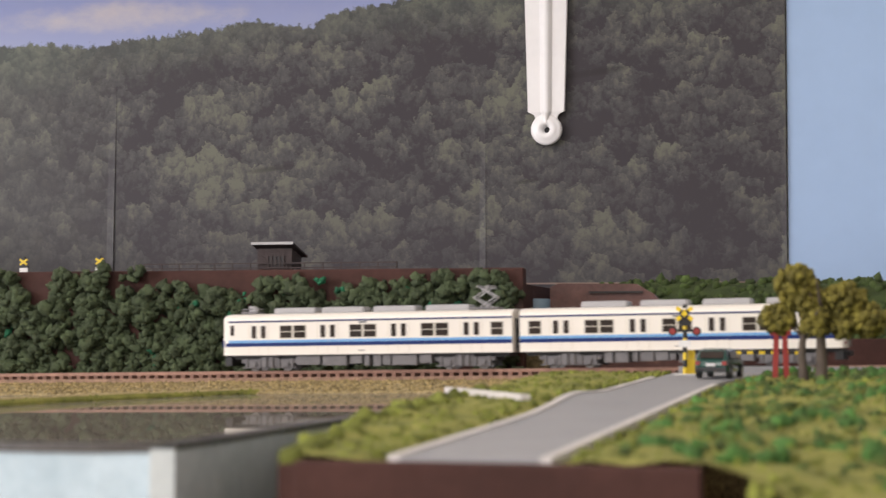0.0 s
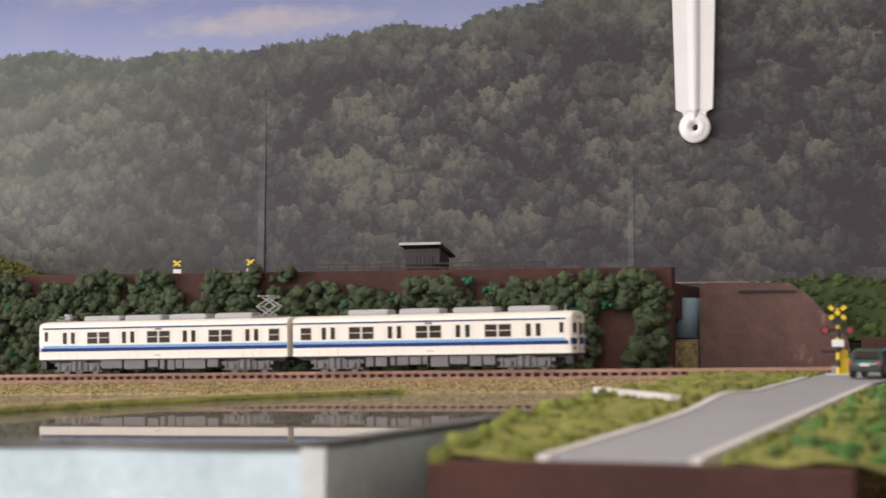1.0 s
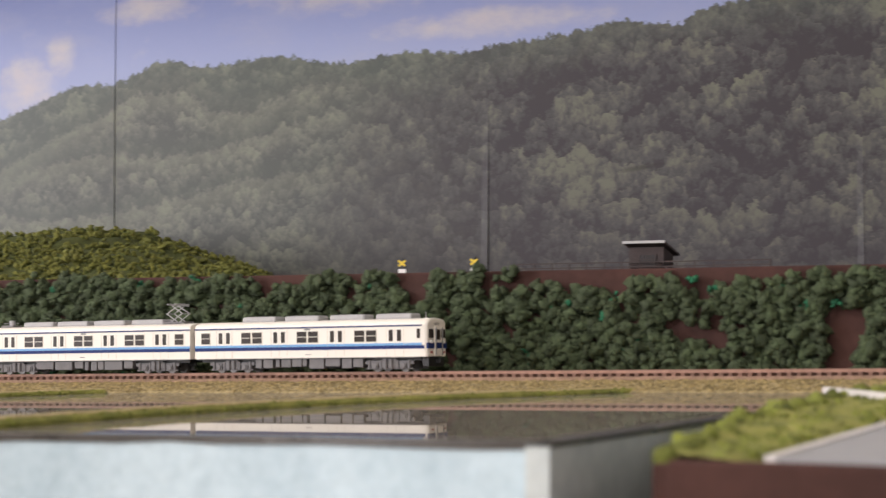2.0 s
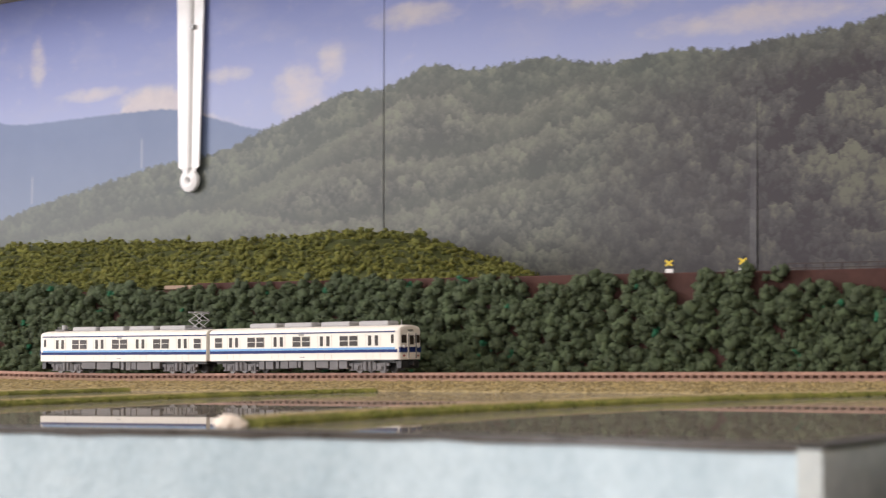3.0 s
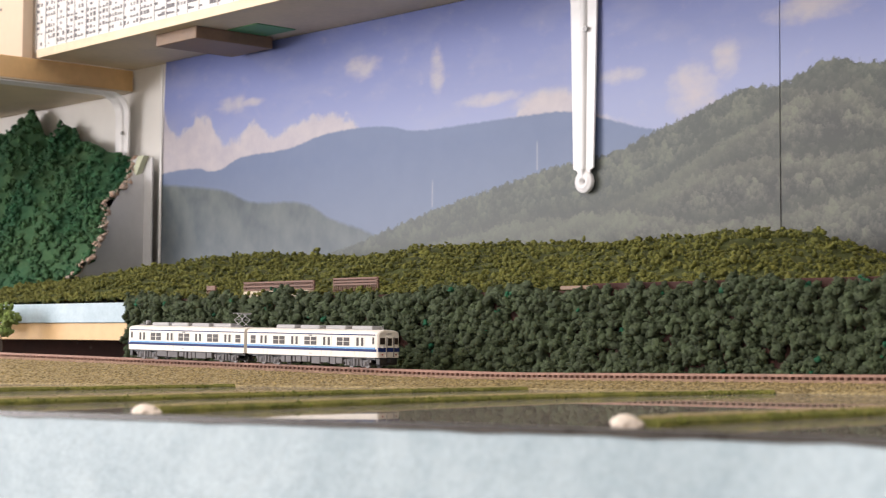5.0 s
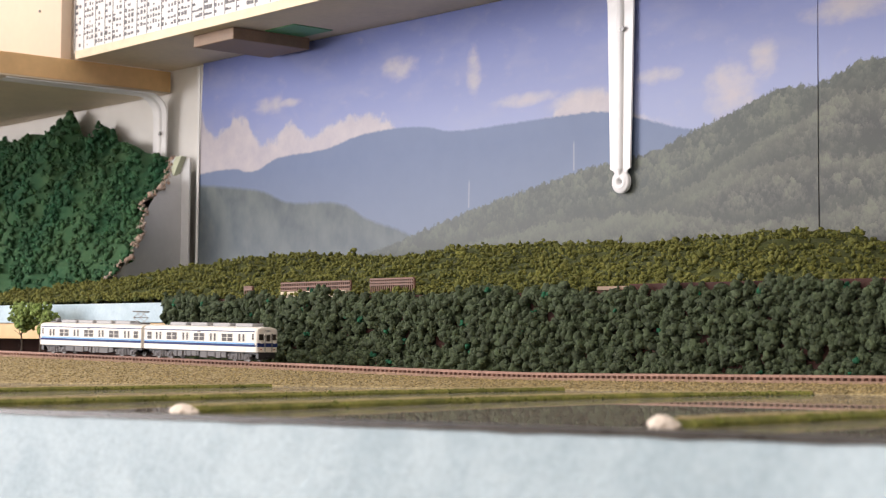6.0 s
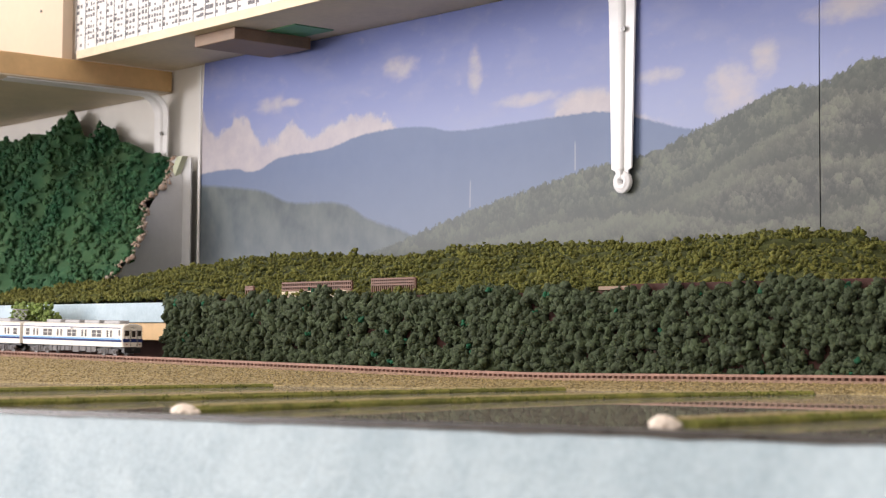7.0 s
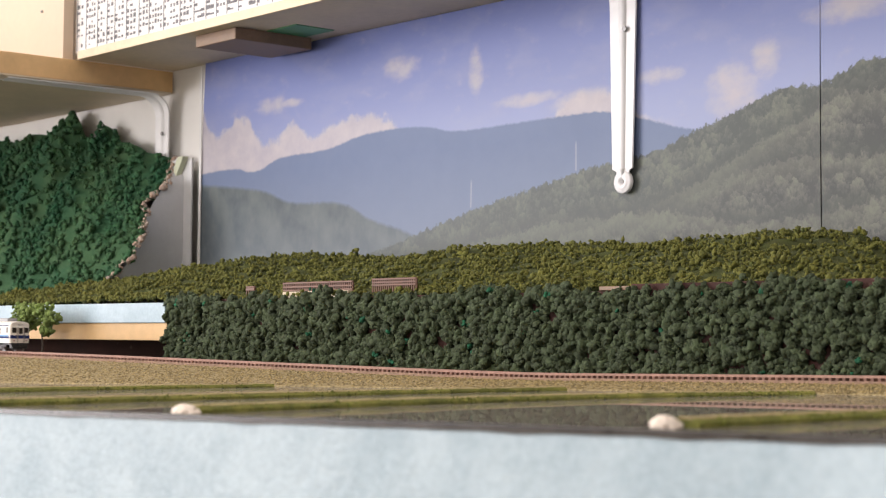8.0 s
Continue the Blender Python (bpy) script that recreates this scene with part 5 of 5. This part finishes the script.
def build_car(power):
    words = "cream model rail car with blue stripes and %s" % ("a folding pantograph" if power else "a radio mast")
    e = thing("rail_car", (0, 0, 0), words, "rail car", "cars of the train")
    part("body", car_shell(True), CREAM, e)
    for s in (-1, 1):
        part("navy_stripe", box(-0.0621, 0.0609, s * 0.00935 - 0.00009, s * 0.00935 + 0.00009, 0.0102, 0.0117), NAVY, e)
        part("light_stripe", box(-0.0621, 0.0597, s * 0.00935 - 0.00008, s * 0.00935 + 0.00008, 0.01172, 0.0128), SKY_STRIPE, e)
        part("gutter", box(-0.0622, 0.0598, s * 0.0094 - 0.0002, s * 0.0094 + 0.0002, 0.0202, 0.0208), NAVY, e)
        for f in (0.135, 0.3805, 0.626, 0.8715):
            add_door(e, side_x(f), s)
        for f in (0.258, 0.5035, 0.749):
            add_window(e, side_x(f), 0.0112, 0.0136, 0.0186, True, s)
        add_window(e, side_x(0.050), 0.0048, 0.0136, 0.0186, False, s)
        part("cab_window", box(side_x(0.967) - 0.0008, side_x(0.967) + 0.0008, s * 0.0094 - 0.00006, s * 0.0094 + 0.00006, 0.0148, 0.0190), GLASS, e)
        part("side_sign", box(side_x(0.5035) - 0.0016, side_x(0.5035) + 0.0016, s * 0.0094 - 0.00006, s * 0.0094 + 0.00006, 0.0192, 0.0199), GREY, e)
        part("number_bars", box(side_x(0.51) - 0.0018, side_x(0.51) + 0.0012, s * 0.0094 - 0.00004, s * 0.0094 + 0.00004, 0.0080, 0.0083), GREY, e)
        part("sole_bar", box(-0.061, 0.059, s * 0.0088 - 0.0003, s * 0.0088 + 0.0003, 0.0061, 0.0066), DARK, e)
    # cab face
    part("cab_stripe", box(0.0612, 0.06262, -0.0089, 0.0089, 0.0102, 0.0128), NAVY, e)
    for y in (-0.0056, 0.0056):
        part("cab_pane", box(0.0621, 0.06263, y - 0.0021, y + 0.0021, 0.0148, 0.0188, 0.0001), GLASS, e)
        part("headlamp", cyl(0.0007, -0.0003, 0.0007, n=12, m=Matrix.Translation((0.0626, y * 1.06, 0.0131)) @ pose(0, 0, 0, 0, 90)), PAPER, e)
        part("tail_lamp", cyl(0.0004, -0.0003, 0.0006, n=12, m=Matrix.Translation((0.0626, y * 1.06, 0.0085)) @ pose(0, 0, 0, 0, 90)), RED, e)
    end_door = part("end_door", box(0.0622, 0.0632, -0.0028, 0.0028, 0.0068, 0.0198, 0.0003), CREAM, e)
    part("end_pane", box(0.06315, 0.0633, -0.0017, 0.0017, 0.0140, 0.0186, 0.0001), GLASS, end_door)
    part("door_stripe", box(0.06315, 0.06328, -0.0026, 0.0026, 0.0102, 0.0128), NAVY, end_door)
    for y in (-0.0031, 0.0031):
        part("hand_rail", cyl(0.0003, 0.0072, 0.0194, (0.0636, y), 8), STEEL, end_door)
    part("destination_sign", box(0.0618, 0.0624, -0.0024, 0.0024, 0.0205, 0.0216), DARK, e)
    part("gangway", box(-0.0634, -0.0622, -0.0036, 0.0036, 0.0070, 0.0200), DARK, e)
    part("end_window", box(-0.06235, -0.0622, -0.0072, -0.0048, 0.0148, 0.0184), GLASS, e)
    part("coupler", box(0.0600, 0.0648, -0.0013, 0.0013, 0.0036, 0.0056, 0.0003), DARK, e)
    part("skirt", box(0.0590, 0.0622, -0.0075, 0.0075, 0.0022, 0.0062, 0.0003), DARK, e)
    # underframe boxes
    rg = np.random.default_rng(5 if power else 6)
    x = -0.0285
    while x < 0.0285:
        w = rg.choice((0.0022, 0.0035, 0.0052, 0.0105 if power else 0.0078))
        low = rg.uniform(0.0016, 0.0028)
        for s in (-1, 1):
            part("equipment_box", box(x, x + w, s * 0.0068 - 0.0018, s * 0.0068 + 0.0018, low, 0.0062, 0.0002), GREY, e)
        x += w + rg.uniform(0.0005, 0.0016)
    part("underfloor", box(-0.060, 0.060, -0.0062, 0.0062, 0.0050, 0.0066), DARK, e)
    bogie(e, -0.0422)
    bogie(e, 0.0422)
    # roof units
    for f in ((0.242, 0.412, 0.592, 0.774) if power else (0.265, 0.455, 0.65, 0.845)):
        xc = side_x(f if not power else 1 - f)
        unit = part("roof_unit", box(xc - 0.0093, xc + 0.0093, -0.0047, 0.0047, 0.0232, 0.0260, 0.0009), ROOF_GREY, e)
        part("grille", box(xc - 0.0072, xc + 0.0072, -0.0034, 0.0034, 0.0259, 0.02612), GREY, unit)
    if power:
        pc = -0.0492
        panto = part("pantograph", box(pc - 0.006, pc + 0.006, -0.0045, 0.0045, 0.0238, 0.0247, 0.0002), GREY, e, "thin grey folding pantograph")

        def rod(a, b, r=0.00026):
            a, b = Vector(a), Vector(b)
            bm_ = bmesh.new()
            bmesh.ops.create_cone(bm_, cap_ends=True, segments=6, radius1=r, radius2=r, depth=(b - a).length, matrix=Matrix.Translation((a + b) / 2) @ (b - a).to_track_quat("Z", "Y").to_matrix().to_4x4())
            part("rod", bm_, ROOF_GREY, panto)

        for y in (-0.0035, 0.0035):
            for s in (-1, 1):
                rod((pc - s * 0.0018, y, 0.0247), (pc + s * 0.0045, y * 0.9, 0.0286))
                rod((pc + s * 0.0045, y * 0.9, 0.0286), (pc - s * 0.0022, y * 0.7, 0.0326))
        for s in (-1, 1):
            rod((pc + s * 0.0045, -0.0034, 0.0286), (pc + s * 0.0045, 0.0034, 0.0286))
            rod((pc + s * 0.0022, -0.006, 0.0330), (pc + s * 0.0022, 0.006, 0.0330), 0.0004)
            rod((pc + s * 0.0022, -0.0045, 0.0332), (pc - s * 0.0030, -0.0045, 0.0322))
        for y in (-0.003, 0.003):
            for xc in (pc - 0.005, pc + 0.005):
                part("insulator", cyl(0.0006, 0.0234, 0.0242, (xc, y), 8), PAPER, panto)
        stub = part("roof_gear", box(0.0490, 0.0565, -0.0035, 0.0035, 0.0238, 0.0248, 0.0002), GREY, e)
        part("arrester", cyl(0.0016, 0.0246, 0.0272, (0.0535, -0.0015), 12), ROOF_GREY, stub)
        part("arrester", cyl(0.0012, 0.0246, 0.0265, (0.0510, 0.0012), 12), ROOF_GREY, stub)
        part("cross_rod", box(0.0482, 0.0575, -0.0003, 0.0003, 0.0256, 0.0261), GREY, stub)
    else:
        part("radio_mast", cyl(0.0003, 0.0225, 0.0266, (0.0570, 0), 8), STEEL, e)
        part("mast_foot", cyl(0.0010, 0.0228, 0.0240, (0.0570, 0), 10, r2=0.0005), PAPER, e)
    return e


front_car, rear_car = build_car(True), build_car(False)


def on_track(x, turned):
    d = 0.04
    a, b = Vector((x - d, track_y(x - d), rail_z(x - d))), Vector((x + d, track_y(x + d), rail_z(x + d)))
    v = (b - a).normalized() * (-1 if turned else 1)
    side = Vector((0, 0, 1)).cross(v).normalized()
    m = Matrix((v, side, v.cross(side))).transposed().to_4x4()
    m.translation = (a + b) / 2
    return m


GAP = [(0, -0.1265), (0.5, -0.208), (1, -0.2907), (1.75, -0.4155), (2.5, -0.5400), (3, -0.622), (3.5, -0.7025), (4, -0.7780), (4.5, -0.8535), (5, -0.9285), (5.75, -1.0415), (6.5, -1.1540), (7, -1.2310), (7.5, -1.302), (8, -1.3720)]


def motions():
    walk(front_car, [(t, on_track(x - 0.0636, True)) for t, x in GAP])
    walk(rear_car, [(t, on_track(x + 0.0636, False)) for t, x in GAP])


# ---- track ----
track = thing("railway_track", (0, 0, 0), "single narrow gauge model track with rusty rails on brown sleepers", "track")
for side in (-0.0045, 0.0045):
    part("rail", strip(xs, lambda x: [(x, track_y(x) + side + a, rail_z(x) + b) for a, b in ((-0.0004, 0), (0.0004, 0), (0.0003, -0.0009), (0.0008, -0.0013), (-0.0008, -0.0013), (-0.0003, -0.0009))]), RAIL, track)
part("ballast", strip(xs, lambda x: [(x, track_y(x) + a, rail_z(x) + b - 0.0002 * noise.noise(Vector((x * 200, a * 900, 0)))) for a, b in ((-0.0165, -0.0047), (-0.0092, -0.0026), (0.0092, -0.0026), (0.0165, -0.0047))]), BALLAST, track)
me = None
far_sleepers = bmesh.new()
k = 0
x = -2.3
while x < 0.5:
    if -1.21 < x < 0.0 and k < 300:
        if me is None:
            piece = part("sleeper", box(-0.00085, 0.00085, -0.0085, 0.0085, -0.0030, -0.0012), SLEEPER, track)
            me = piece.data
        else:
            piece = new("sleeper", me)
            piece.parent = track
        piece.location = (x, track_y(x), rail_z(x))
        piece.rotation_euler = (0, 0, -0.22 * (x + 0.52))
        k += 1
    else:
        box(-0.00085, 0.00085, -0.0085, 0.0085, -0.0030, -0.0012, bm=far_sleepers, m=Matrix.Translation((x, track_y(x), rail_z(x))))
    x += 0.00405
tagged(part("sleepers", far_sleepers, SLEEPER, track), kind="stuff")

motions()
